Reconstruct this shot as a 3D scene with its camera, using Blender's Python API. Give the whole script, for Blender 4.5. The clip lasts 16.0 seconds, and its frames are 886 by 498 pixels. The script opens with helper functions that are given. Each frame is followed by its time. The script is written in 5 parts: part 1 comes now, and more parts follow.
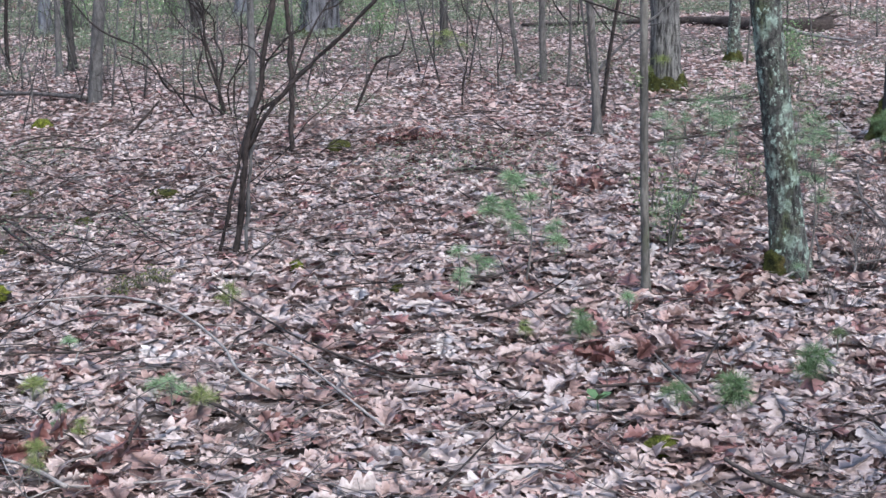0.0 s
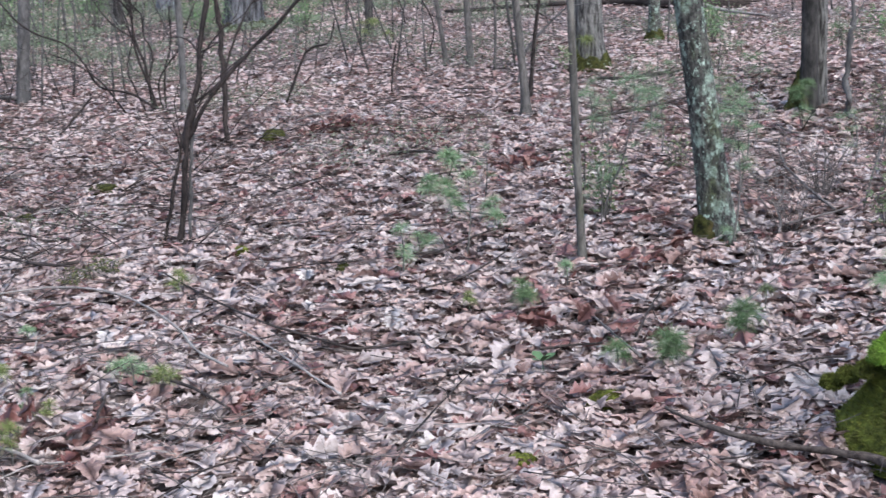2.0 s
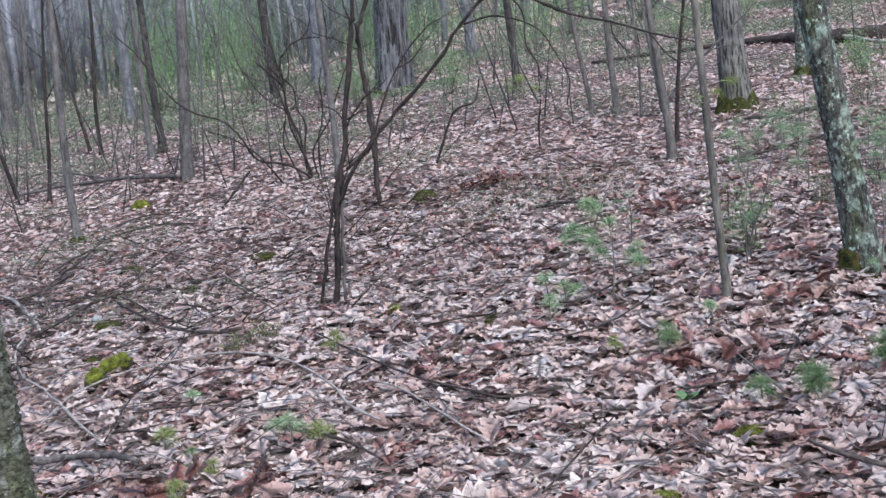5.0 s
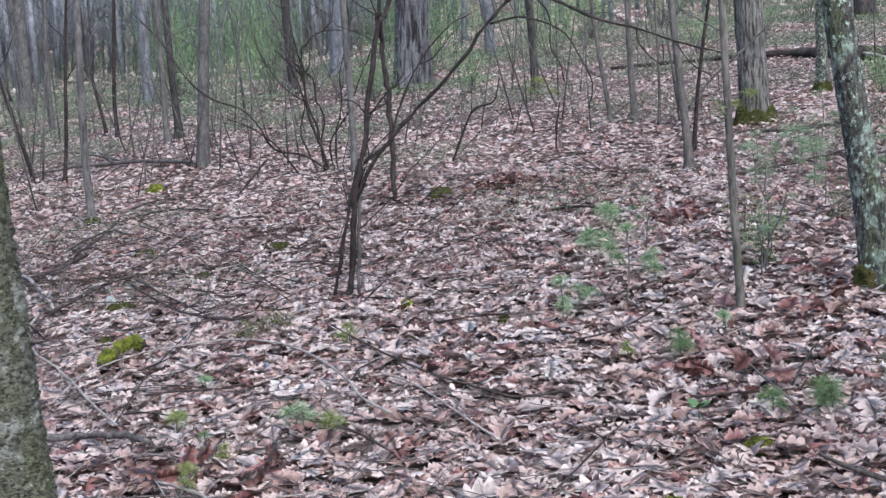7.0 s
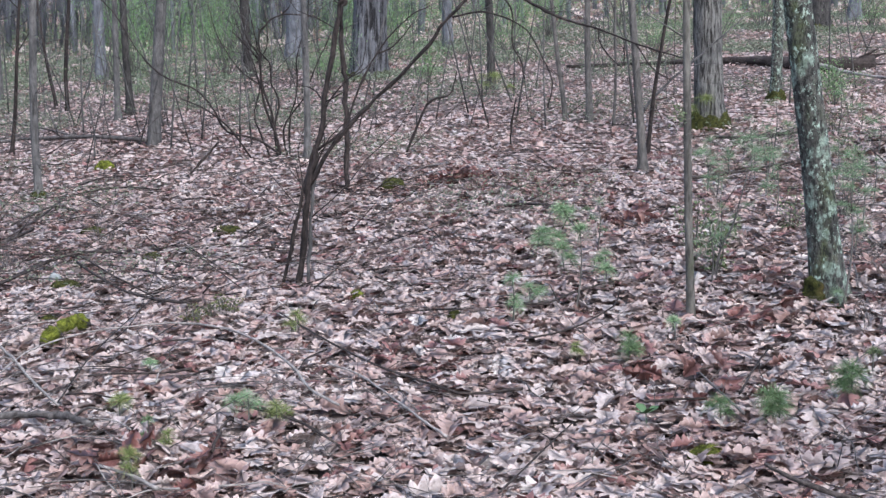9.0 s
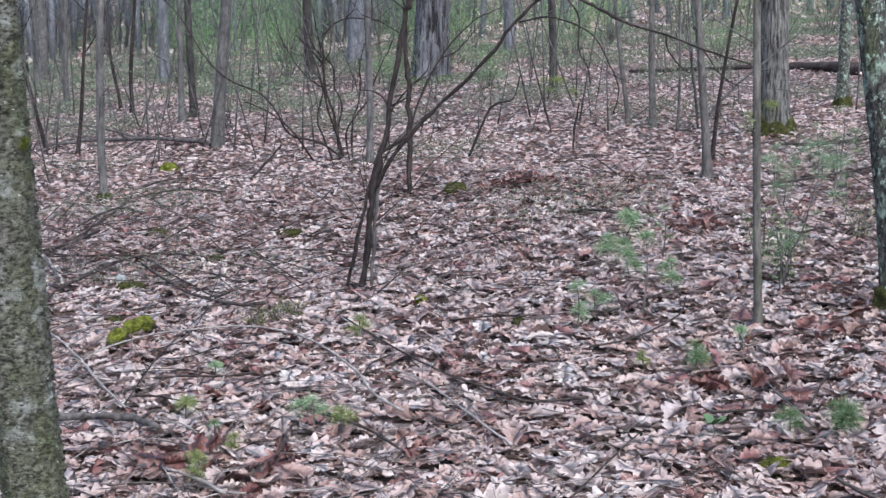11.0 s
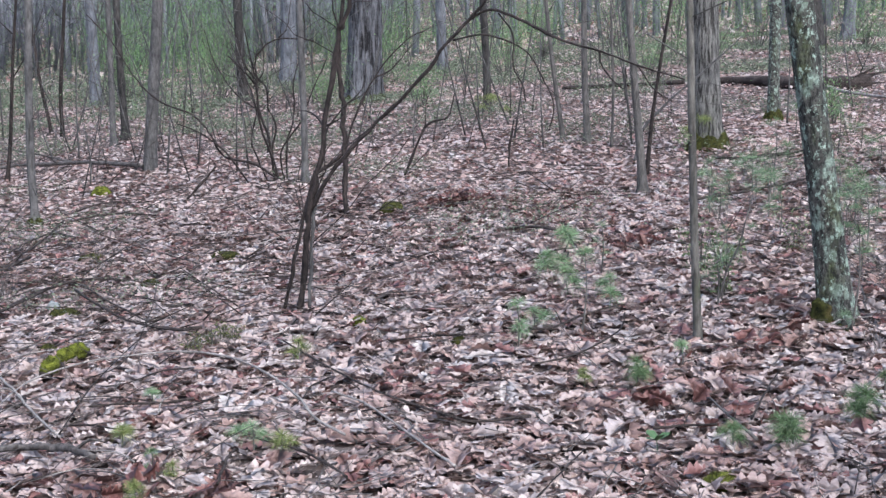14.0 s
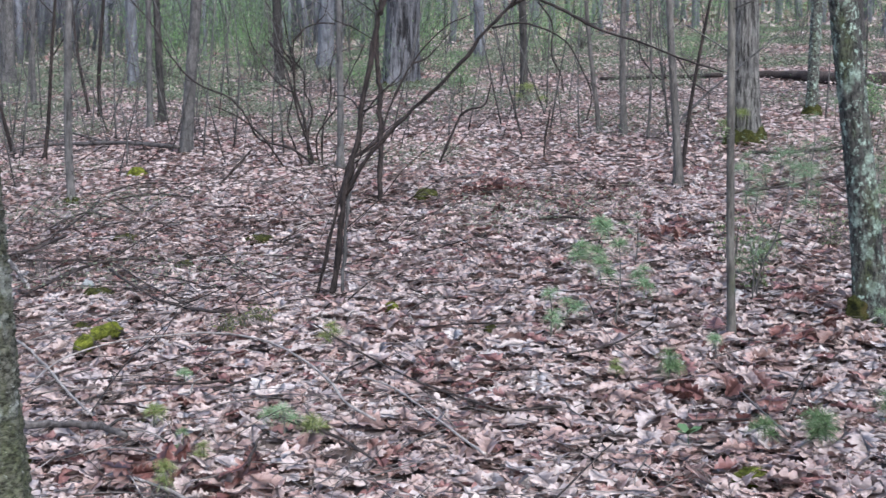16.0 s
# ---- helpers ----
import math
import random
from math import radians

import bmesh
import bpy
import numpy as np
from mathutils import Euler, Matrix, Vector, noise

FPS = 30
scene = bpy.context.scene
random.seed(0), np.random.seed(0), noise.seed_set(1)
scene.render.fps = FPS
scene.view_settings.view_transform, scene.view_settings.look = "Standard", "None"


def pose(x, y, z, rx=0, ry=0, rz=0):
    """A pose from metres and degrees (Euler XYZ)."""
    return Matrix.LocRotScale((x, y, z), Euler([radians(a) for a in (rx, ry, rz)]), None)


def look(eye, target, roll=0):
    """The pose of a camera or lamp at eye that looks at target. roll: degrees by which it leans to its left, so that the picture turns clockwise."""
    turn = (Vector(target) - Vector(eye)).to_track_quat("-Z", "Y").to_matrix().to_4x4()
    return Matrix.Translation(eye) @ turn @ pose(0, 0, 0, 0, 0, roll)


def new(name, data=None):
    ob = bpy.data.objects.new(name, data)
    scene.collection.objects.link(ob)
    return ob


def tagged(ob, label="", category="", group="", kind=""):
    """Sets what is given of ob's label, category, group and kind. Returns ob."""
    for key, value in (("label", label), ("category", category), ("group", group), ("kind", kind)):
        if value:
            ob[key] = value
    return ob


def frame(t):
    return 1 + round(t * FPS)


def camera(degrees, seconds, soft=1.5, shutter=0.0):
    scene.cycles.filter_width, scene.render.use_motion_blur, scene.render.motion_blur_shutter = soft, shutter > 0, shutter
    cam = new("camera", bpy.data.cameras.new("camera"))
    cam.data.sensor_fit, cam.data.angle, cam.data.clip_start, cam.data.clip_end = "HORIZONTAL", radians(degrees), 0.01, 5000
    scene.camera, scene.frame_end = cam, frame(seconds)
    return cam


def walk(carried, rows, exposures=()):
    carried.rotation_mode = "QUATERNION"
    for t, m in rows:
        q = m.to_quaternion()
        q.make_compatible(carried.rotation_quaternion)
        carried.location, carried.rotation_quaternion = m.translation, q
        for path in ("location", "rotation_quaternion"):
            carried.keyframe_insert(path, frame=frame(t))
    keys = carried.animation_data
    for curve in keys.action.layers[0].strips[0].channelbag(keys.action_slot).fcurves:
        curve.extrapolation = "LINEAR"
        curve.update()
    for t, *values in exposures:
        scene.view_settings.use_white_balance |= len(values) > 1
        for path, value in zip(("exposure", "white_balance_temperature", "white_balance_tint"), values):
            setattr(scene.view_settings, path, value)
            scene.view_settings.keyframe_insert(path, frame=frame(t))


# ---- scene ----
# Leaf-strewn woodland floor in early spring, under an overcast sky.
def eye(x, y, z, yaw, pitch, roll):
    return pose(x, y, z, 90 + pitch, 0, yaw) @ pose(0, 0, 0, 0, 0, roll)


cam = camera(34.82, 16.0, soft=1.45, shutter=0.25)
walk(cam, [
    (0, eye(0.073, 0.337, 1.483, -0.704, -11.664, -0.232)),
    (0.5, eye(0.026, 0.279, 1.486, -2.511, -11.921, -1.063)),
    (1, eye(-0.059, 0.216, 1.472, -4.833, -12.396, -1.219)),
    (1.5, eye(-0.061, 0.181, 1.476, -7.620, -12.600, -1.147)),
    (2, eye(0.009, 0.112, 1.473, -3.579, -12.153, -2.030)),
    (2.5, eye(0.059, 0.043, 1.488, -1.979, -11.994, -2.043)),
    (3, eye(0.070, -0.010, 1.495, -1.233, -10.739, -2.107)),
    (3.5, eye(0.069, -0.046, 1.493, -0.330, -10.257, -1.890)),
    (4, eye(0.080, -0.048, 1.491, 0.639, -9.902, -3.067)),
    (4.5, eye(0.098, -0.043, 1.479, 1.738, -9.740, -6.079)),
    (5, eye(0.100, -0.038, 1.476, 3.025, -9.409, -6.506)),
    (5.2, eye(0.099, -0.038, 1.478, 3.497, -9.323, -5.945)),
    (7.3, eye(0.054, -0.069, 1.481, 2.994, -9.495, -2.893)),
    (7.5, eye(0.053, -0.065, 1.480, 2.536, -9.429, -2.044)),
    (8, eye(0.051, -0.056, 1.486, 1.548, -9.603, -2.230)),
    (8.2, eye(0.045, -0.042, 1.485, 1.343, -9.797, -1.675)),
    (10.3, eye(0.002, -0.026, 1.503, 1.305, -9.981, -0.334)),
    (10.5, eye(-0.002, -0.023, 1.503, 2.017, -9.896, -0.494)),
    (11, eye(-0.010, -0.012, 1.500, 3.519, -9.775, -0.646)),
    (11.5, eye(-0.014, -0.008, 1.495, 4.572, -9.836, -1.229)),
    (12, eye(-0.011, -0.011, 1.495, 4.574, -9.567, -1.580)),
    (12.5, eye(-0.008, -0.000, 1.492, 3.429, -9.495, -1.058)),
    (13, eye(-0.013, 0.003, 1.490, 2.481, -9.471, -0.734)),
    (13.5, eye(-0.018, 0.010, 1.493, 1.684, -9.299, -0.738)),
    (14, eye(-0.021, 0.035, 1.497, 0.895, -9.064, -1.302)),
    (14.5, eye(-0.020, 0.043, 1.496, 0.504, -8.996, -0.982)),
    (15, eye(-0.016, 0.033, 1.496, 0.453, -9.072, -0.653)),
    (15.5, eye(-0.017, 0.032, 1.494, 0.554, -9.362, -0.711)),
    (16, eye(-0.030, 0.043, 1.493, 2.224, -9.526, -0.171)),
], exposures=[(0.0, 1.28, 5680, 8), (16.0, 1.28, 5680, 8)])

# ---- world and light ----
world = bpy.data.worlds.new("overcast_sky")
scene.world = world
world.use_nodes = True
wn = world.node_tree.nodes
sky = wn.new("ShaderNodeTexSky")
sky.sky_type = "NISHITA"
sky.sun_disc = False
sky.sun_elevation = radians(52.6)
sky.sun_rotation = radians(150.6)
sky.air_density, sky.dust_density, sky.ozone_density = 1.0, 4.0, 1.0
world.node_tree.links.new(sky.outputs["Color"], wn["Background"].inputs["Color"])
wn["Background"].inputs["Strength"].default_value = 0.15
sun = new("sun", bpy.data.lights.new("sun", "SUN"))
sun.data.energy, sun.data.angle, sun.data.color = 1.7, radians(75), (1.0, 0.96, 0.92)
sun.matrix_world = look((9, -10, 24), (0, 6, 0))


# ---- terrain ----
def gz(x, y):
    """Height of the woodland floor."""
    r = y - 12
    rise = 0.5 * (r + np.sqrt(r * r + 9)) - 0.5 * (-12 + math.sqrt(153))
    rise = 1.05 * np.tanh(0.03 * rise / 1.05)
    b = 0.03 * np.sin(1.3 * x + 0.7 * y) + 0.025 * np.sin(0.8 * y - 1.1 * x + 2) + 0.012 * np.sin(2.9 * x + 1) * np.sin(2.3 * y)
    far = np.clip((np.hypot(x, y) - 62) / 150, 0, 1)
    return 0.65 * np.tanh(x / 10) + rise + b - 0.02 + 26 * far * far * (3 - 2 * far)


def g(x, y):
    return float(gz(x, y))


BED = 0.035  # depth of the leaf layer over the soil


# ---- materials ----
def mat(name, rough=0.8, spec=0.3):
    m = bpy.data.materials.new(name)
    m.use_nodes = True
    t = m.node_tree
    b = t.nodes["Principled BSDF"]
    b.inputs["Roughness"].default_value = rough
    b.inputs["Specular IOR Level"].default_value = spec
    return m, t, b


def node(t, kind, **values):
    n = t.nodes.new(kind)
    for key, v in values.items():
        n.inputs[key].default_value = v
    return n


def ramp(t, stops, source, smooth=True):
    n = t.nodes.new("ShaderNodeValToRGB")
    if not smooth:
        n.color_ramp.interpolation = "CONSTANT"
    e = n.color_ramp.elements
    while len(e) < len(stops):
        e.new(0.5)
    for item, (at, c) in zip(e, stops):
        item.position = at
        item.color = (*c, 1) if len(c) == 3 else c
    t.links.new(source, n.inputs["Fac"])
    return n.outputs["Color"]


def mix(t, fac, a, b, mode="MIX"):
    n = t.nodes.new("ShaderNodeMix")
    n.data_type = "RGBA"
    n.blend_type = mode
    for socket, v in ((n.inputs[0], fac), (n.inputs[6], a), (n.inputs[7], b)):
        if isinstance(v, bpy.types.NodeSocket):
            t.links.new(v, socket)
        else:
            socket.default_value = v if isinstance(v, (int, float)) else (*v, 1)
    return n.outputs[2]


def coords(t, sx, sy, sz):
    geo = t.nodes.new("ShaderNodeNewGeometry")
    m = t.nodes.new("ShaderNodeMapping")
    m.inputs["Scale"].default_value = (sx, sy, sz)
    t.links.new(geo.outputs["Position"], m.inputs["Vector"])
    return m.outputs["Vector"]


def noise_tex(t, vec, scale, detail=4, rough=0.6):
    n = node(t, "ShaderNodeTexNoise", Scale=scale, Detail=detail, Roughness=rough)
    t.links.new(vec, n.inputs["Vector"])
    return n.outputs["Fac"]


def bump(t, b, height, strength, dist=0.01):
    n = node(t, "ShaderNodeBump", Strength=strength, Distance=dist)
    t.links.new(height, n.inputs["Height"])
    t.links.new(n.outputs["Normal"], b.inputs["Normal"])


def chance(t):
    """A number that differs from piece to piece."""
    geo, info = t.nodes.new("ShaderNodeNewGeometry"), t.nodes.new("ShaderNodeObjectInfo")
    add = t.nodes.new("ShaderNodeMath")
    add.operation = "ADD"
    t.links.new(geo.outputs["Random Per Island"], add.inputs[0])
    t.links.new(info.outputs["Random"], add.inputs[1])
    fr = t.nodes.new("ShaderNodeMath")
    fr.operation = "FRACT"
    t.links.new(add.outputs[0], fr.inputs[0])
    return fr.outputs[0]


def leaf_material(name, stops, rough=0.5, spec=0.5):
    m, t, b = mat(name, rough, spec)
    v = coords(t, 1, 1, 1)
    c = ramp(t, stops, chance(t), False)
    c = mix(t, 1.0, c, ramp(t, [(0.32, (0.76, 0.72, 0.71)), (0.68, (1.16, 1.15, 1.14))], noise_tex(t, v, 45, 6, 0.7)), "MULTIPLY")
    c = mix(t, ramp(t, [(0.60, (0, 0, 0)), (0.72, (0.6, 0.6, 0.6))], noise_tex(t, v, 70, 4, 0.6)), c, (0.12, 0.066, 0.052))
    c = mix(t, 1.0, c, ramp(t, [(0.36, (0.86, 0.80, 0.79)), (0.5, (1.0, 1.0, 1.0)), (0.64, (1.10, 1.13, 1.14))], noise_tex(t, v, 1.7, 3, 0.6)), "MULTIPLY")
    t.links.new(c, b.inputs["Base Color"])
    bump(t, b, noise_tex(t, v, 34, 4, 0.6), 0.75, 0.011)
    # thin dry leaves let some light through
    through_leaf, both = t.nodes.new("ShaderNodeBsdfTranslucent"), t.nodes.new("ShaderNodeMixShader")
    t.links.new(mix(t, 1.0, c, (1.0, 0.86, 0.79), "MULTIPLY"), through_leaf.inputs["Color"])
    both.inputs[0].default_value = 0.21
    t.links.new(b.outputs[0], both.inputs[1])
    t.links.new(through_leaf.outputs[0], both.inputs[2])
    t.links.new(both.outputs[0], t.nodes["Material Output"].inputs["Surface"])
    return m


LITTER = [(0.0, (0.424, 0.355, 0.327)), (0.15, (0.388, 0.307, 0.278)), (0.31, (0.327, 0.240, 0.211)), (0.42, (0.412, 0.335, 0.306)),
          (0.57, (0.277, 0.187, 0.161)), (0.63, (0.432, 0.374, 0.347)), (0.73, (0.354, 0.250, 0.221)), (0.82, (0.203, 0.128, 0.108)),
          (0.88, (0.396, 0.344, 0.330)), (0.93, (0.222, 0.111, 0.100)), (0.985, (0.463, 0.418, 0.391))]
M_LEAF = leaf_material("dry_oak_leaf", LITTER)
M_PILE = leaf_material("red_brown_leaf", [(0.0, (0.165, 0.072, 0.06)), (0.4, (0.115, 0.053, 0.045)), (0.7, (0.235, 0.135, 0.115)), (0.9, (0.07, 0.034, 0.029))])


def soil_material():
    m, t, b = mat("leaf_mould", 0.9, 0.15)
    v = coords(t, 1, 1, 1)
    vor = node(t, "ShaderNodeTexVoronoi", Scale=17.0, Randomness=1.0)
    t.links.new(v, vor.inputs["Vector"])
    sep = t.nodes.new("ShaderNodeSeparateColor")
    t.links.new(vor.outputs["Color"], sep.inputs[0])
    leaf = ramp(t, [(0.0, (0.12, 0.098, 0.09)), (0.3, (0.075, 0.057, 0.051)), (0.5, (0.15, 0.125, 0.115)), (0.65, (0.045, 0.033, 0.029)), (0.8, (0.09, 0.07, 0.062))], sep.outputs[0], False)
    dirt = ramp(t, [(0.3, (0.025, 0.017, 0.012)), (0.7, (0.09, 0.058, 0.042))], noise_tex(t, v, 6, 6))
    c = mix(t, ramp(t, [(0.35, (0.55, 0.55, 0.55)), (0.6, (1, 1, 1))], noise_tex(t, v, 3, 5)), dirt, leaf)
    t.links.new(c, b.inputs["Base Color"])
    bump(t, b, noise_tex(t, v, 25, 6), 0.7, 0.03)
    return m


def bark(name, light, dark, grain=(26, 26, 4), lichen=0.0, lichen_colour=(0.40, 0.46, 0.38), depth=0.012, green=0.0, spot=(30, 30, 22), patch=0.0, crisp=0.0):
    """Bark with ridges; lichen in small spots, patch in broad pale plates, green algae in stains: each a share of the surface."""
    m, t, b = mat(name, 0.85, 0.2)
    v = coords(t, *grain)
    ridge = noise_tex(t, v, 1.0, 7, 0.7)
    c = ramp(t, [(0.36 + crisp, dark), (0.62 - crisp, light)], ridge)
    broad = noise_tex(t, coords(t, 6, 6, 3.5), 1.0, 6, 0.65)
    c = mix(t, 1.0, c, ramp(t, [(0.34, (0.6, 0.6, 0.61)), (0.66, (1.3, 1.29, 1.27))], broad), "MULTIPLY")
    if patch:
        mask = ramp(t, [(0.62 - patch * 0.4, (0, 0, 0)), (0.70 - patch * 0.4, (0.8, 0.8, 0.8))], noise_tex(t, coords(t, 15, 15, 11), 1.0, 8, 0.6))
        c = mix(t, mask, c, ramp(t, [(0.35, tuple(0.5 * k for k in lichen_colour)), (0.65, lichen_colour)], noise_tex(t, coords(t, 50, 50, 90), 1.0, 4)))
    if green:
        gmask = ramp(t, [(0.62 - green, (0, 0, 0)), (0.78 - green * 0.6, (0.8, 0.8, 0.8))], noise_tex(t, coords(t, 7, 7, 3), 1.0, 5))
        c = mix(t, gmask, c, ramp(t, [(0.4, (0.035, 0.045, 0.016)), (0.65, (0.10, 0.12, 0.045))], noise_tex(t, coords(t, 60, 60, 60), 1.0, 4)))
    if lichen:
        spots = noise_tex(t, coords(t, *spot), 1.0, 7, 0.75)
        at = 0.66 - 0.36 * lichen
        mask = ramp(t, [(at, (0, 0, 0)), (at + 0.05, (1, 1, 1))], spots)
        c = mix(t, mask, c, mix(t, noise_tex(t, coords(t, 90, 90, 90), 1.0, 3), tuple(0.75 * k for k in lichen_colour), tuple(min(1, 1.4 * k) for k in lichen_colour)))
    if patch or lichen > 0.1:
        c = mix(t, ramp(t, [(0.38, (0.95, 0.95, 0.95)), (0.47, (0, 0, 0))], ridge), c, dark)
    t.links.new(c, b.inputs["Base Color"])
    bump(t, b, ridge, 1.0, depth)
    return m


B_OAK = bark("furrowed_oak_bark", (0.185, 0.178, 0.165), (0.022, 0.020, 0.018), (46, 46, 6), 0.05, (0.24, 0.26, 0.23), 0.035, crisp=0.05)
B_BIG_OAK = bark("mossy_oak_bark", (0.30, 0.255, 0.195), (0.04, 0.033, 0.023), (44, 44, 9), 0.14, (0.38, 0.39, 0.33), 0.03, 0.29, crisp=0.05)
B_LICHEN = bark("lichen_spotted_bark", (0.085, 0.082, 0.072), (0.016, 0.016, 0.014), (60, 60, 26), 0.31, (0.275, 0.345, 0.28), 0.012, 0.06, (40, 40, 30), 0.23, 0.06)
B_PINE = bark("plated_pine_bark", (0.125, 0.125, 0.134), (0.012, 0.011, 0.012), (22, 22, 2.0), 0.0, depth=0.04, crisp=0.05)
B_DARK = bark("dark_wet_bark", (0.058, 0.053, 0.049), (0.012, 0.011, 0.010), (36, 36, 9), 0.05, (0.15, 0.165, 0.14))
B_GREY = bark("smooth_grey_bark", (0.115, 0.11, 0.105), (0.042, 0.039, 0.038), (40, 40, 12), 0.0, depth=0.004)
B_STEM = bark("grey_brown_sapling_bark", (0.13, 0.12, 0.11), (0.055, 0.05, 0.045), (60, 60, 14), 0.0, depth=0.003)
B_SAP = bark("pale_green_grey_sapling_bark", (0.135, 0.126, 0.11), (0.05, 0.046, 0.04), (60, 60, 14), 0.05, (0.2, 0.215, 0.18), 0.003, 0.05)
B_SHRUB = bark("dark_shrub_bark", (0.040, 0.031, 0.028), (0.008, 0.006, 0.0055), (60, 60, 20), 0.0, depth=0.004)
B_MAPLE = bark("patchy_maple_bark", (0.155, 0.149, 0.124), (0.022, 0.021, 0.016), (62, 62, 120), 0.10, (0.42, 0.43, 0.40), 0.016, 0.28, (52, 52, 84), 0.15, 0.05)
B_STICK = bark("weathered_fallen_wood", (0.135, 0.119, 0.111), (0.032, 0.027, 0.024), (40, 40, 40), 0.05, (0.24, 0.23, 0.22), 0.004)
B_LOG = bark("grey_fallen_log", (0.125, 0.112, 0.105), (0.024, 0.020, 0.018), (40, 40, 40), 0.05, (0.24, 0.23, 0.22), 0.006)
B_PALE = bark("bleached_dead_wood", (0.30, 0.27, 0.25), (0.13, 0.115, 0.105), (40, 40, 40), 0.0, depth=0.003)
B_ROT = bark("rotten_dark_log", (0.06, 0.047, 0.041), (0.014, 0.010, 0.009), (36, 36, 36), 0.03, (0.17, 0.165, 0.155))
B_HOLE = bark("hollow_dark_knot", (0.035, 0.028, 0.022), (0.006, 0.005, 0.004), (60, 60, 60), 0.0, depth=0.01)
B_LIMB = bark("brown_fallen_limb", (0.115, 0.092, 0.078), (0.028, 0.021, 0.018), (50, 50, 50), 0.03, (0.22, 0.2, 0.18), 0.008)
# grey bark for far trunks, paled and blued in colour to imitate haze
B_FAR = bark("haze_paled_bark", (0.15, 0.155, 0.17), (0.065, 0.067, 0.075), (16, 16, 3), 0.0)


def moss_material(name, bright, dull):
    m, t, b = mat(name, 0.95, 0.1)
    v = coords(t, 1, 1, 1)
    c = ramp(t, [(0.36, dull), (0.62, bright)], noise_tex(t, v, 30, 6, 0.7))
    c = mix(t, ramp(t, [(0.58, (0, 0, 0)), (0.75, (0.7, 0.7, 0.7))], noise_tex(t, v, 7, 4)), c, (0.11, 0.085, 0.035))
    t.links.new(c, b.inputs["Base Color"])
    bump(t, b, noise_tex(t, v, 160, 3), 1.0, 0.012)
    return m


M_MOSS = moss_material("bright_cushion_moss", (0.145, 0.16, 0.029), (0.048, 0.052, 0.013))
M_MOSS_VIVID = moss_material("vivid_green_moss", (0.165, 0.28, 0.035), (0.08, 0.13, 0.02))
M_MOSS_BRIGHT = moss_material("yellow_green_moss", (0.165, 0.18, 0.026), (0.032, 0.036, 0.008))
M_MOSS_OLIVE = moss_material("olive_moss", (0.06, 0.062, 0.016), (0.012, 0.013, 0.006))


def plant_material(name, a, b_, rough=0.6):
    m, t, b = mat(name, rough, 0.12)
    c = ramp(t, [(0.0, a), (1.0, b_)], chance(t))
    t.links.new(c, b.inputs["Base Color"])
    b.inputs["Transmission Weight"].default_value = 0.0
    return m


M_NEEDLE = plant_material("white_pine_needle", (0.075, 0.12, 0.052), (0.135, 0.19, 0.092))
M_NEEDLE_PALE = plant_material("blue_green_pine_needle", (0.14, 0.215, 0.11), (0.215, 0.30, 0.165))
M_NEEDLE_DULL = plant_material("dull_blue_green_needle", (0.11, 0.165, 0.09), (0.17, 0.235, 0.135))
M_NEEDLE_YELLOW = plant_material("yellow_green_needle", (0.12, 0.15, 0.05), (0.20, 0.225, 0.085))
M_SPRING = plant_material("fresh_spring_leaf", (0.105, 0.18, 0.07), (0.165, 0.255, 0.11))
M_OLIVE = plant_material("olive_evergreen_leaf", (0.08, 0.10, 0.05), (0.13, 0.155, 0.08))
M_COVER = plant_material("dull_ground_cover", (0.09, 0.105, 0.07), (0.14, 0.16, 0.11))
M_HERB = plant_material("dull_olive_herb", (0.055, 0.06, 0.022), (0.10, 0.105, 0.04))
M_SPRIG = plant_material("soft_green_leaf", (0.055, 0.095, 0.045), (0.08, 0.13, 0.06))
M_STONE, _t, _b = mat("pale_field_stone", 0.85)
_t.links.new(ramp(_t, [(0.3, (0.10, 0.108, 0.105)), (0.7, (0.24, 0.25, 0.245))], noise_tex(_t, coords(_t, 1, 1, 1), 30, 5)), _b.inputs["Base Color"])
bump(_t, _b, noise_tex(_t, coords(_t, 1, 1, 1), 45, 5), 0.6)
M_SOIL = soil_material()
# aerial haze over the far woods is put into this pale bluish bark colour
M_HAZE = bark("hazed_distant_bark", (0.23, 0.237, 0.262), (0.13, 0.133, 0.15), (8, 8, 1.5))


# ---- mesh helpers ----
def mesh_of(name, verts, faces, material, smooth=True):
    me = bpy.data.meshes.new(name)
    me.from_pydata([tuple(v) for v in verts], [], faces)
    me.materials.append(material)
    if smooth:
        me.polygons.foreach_set("use_smooth", [True] * len(me.polygons))
    me.update()
    return me


def mesh_tris(name, verts, tris, material, smooth=False):
    me = bpy.data.meshes.new(name)
    me.vertices.add(len(verts))
    me.vertices.foreach_set("co", np.ascontiguousarray(verts, dtype=np.float32).ravel())
    me.loops.add(3 * len(tris))
    me.loops.foreach_set("vertex_index", np.ascontiguousarray(tris, dtype=np.int32).ravel())
    me.polygons.add(len(tris))
    me.polygons.foreach_set("loop_start", np.arange(0, 3 * len(tris), 3, dtype=np.int32))
    me.polygons.foreach_set("use_smooth", np.full(len(tris), smooth))
    me.materials.append(material)
    me.update(calc_edges=True)
    me.validate()
    return me


def part(name, me, parent, label=""):
    ob = new(name, me)
    ob.parent = parent
    return tagged(ob, label)


def root(name, x, y, z=None):
    ob = new(name)
    ob.empty_display_size = 0.1
    ob.location = (x, y, g(x, y) if z is None else z)
    return ob


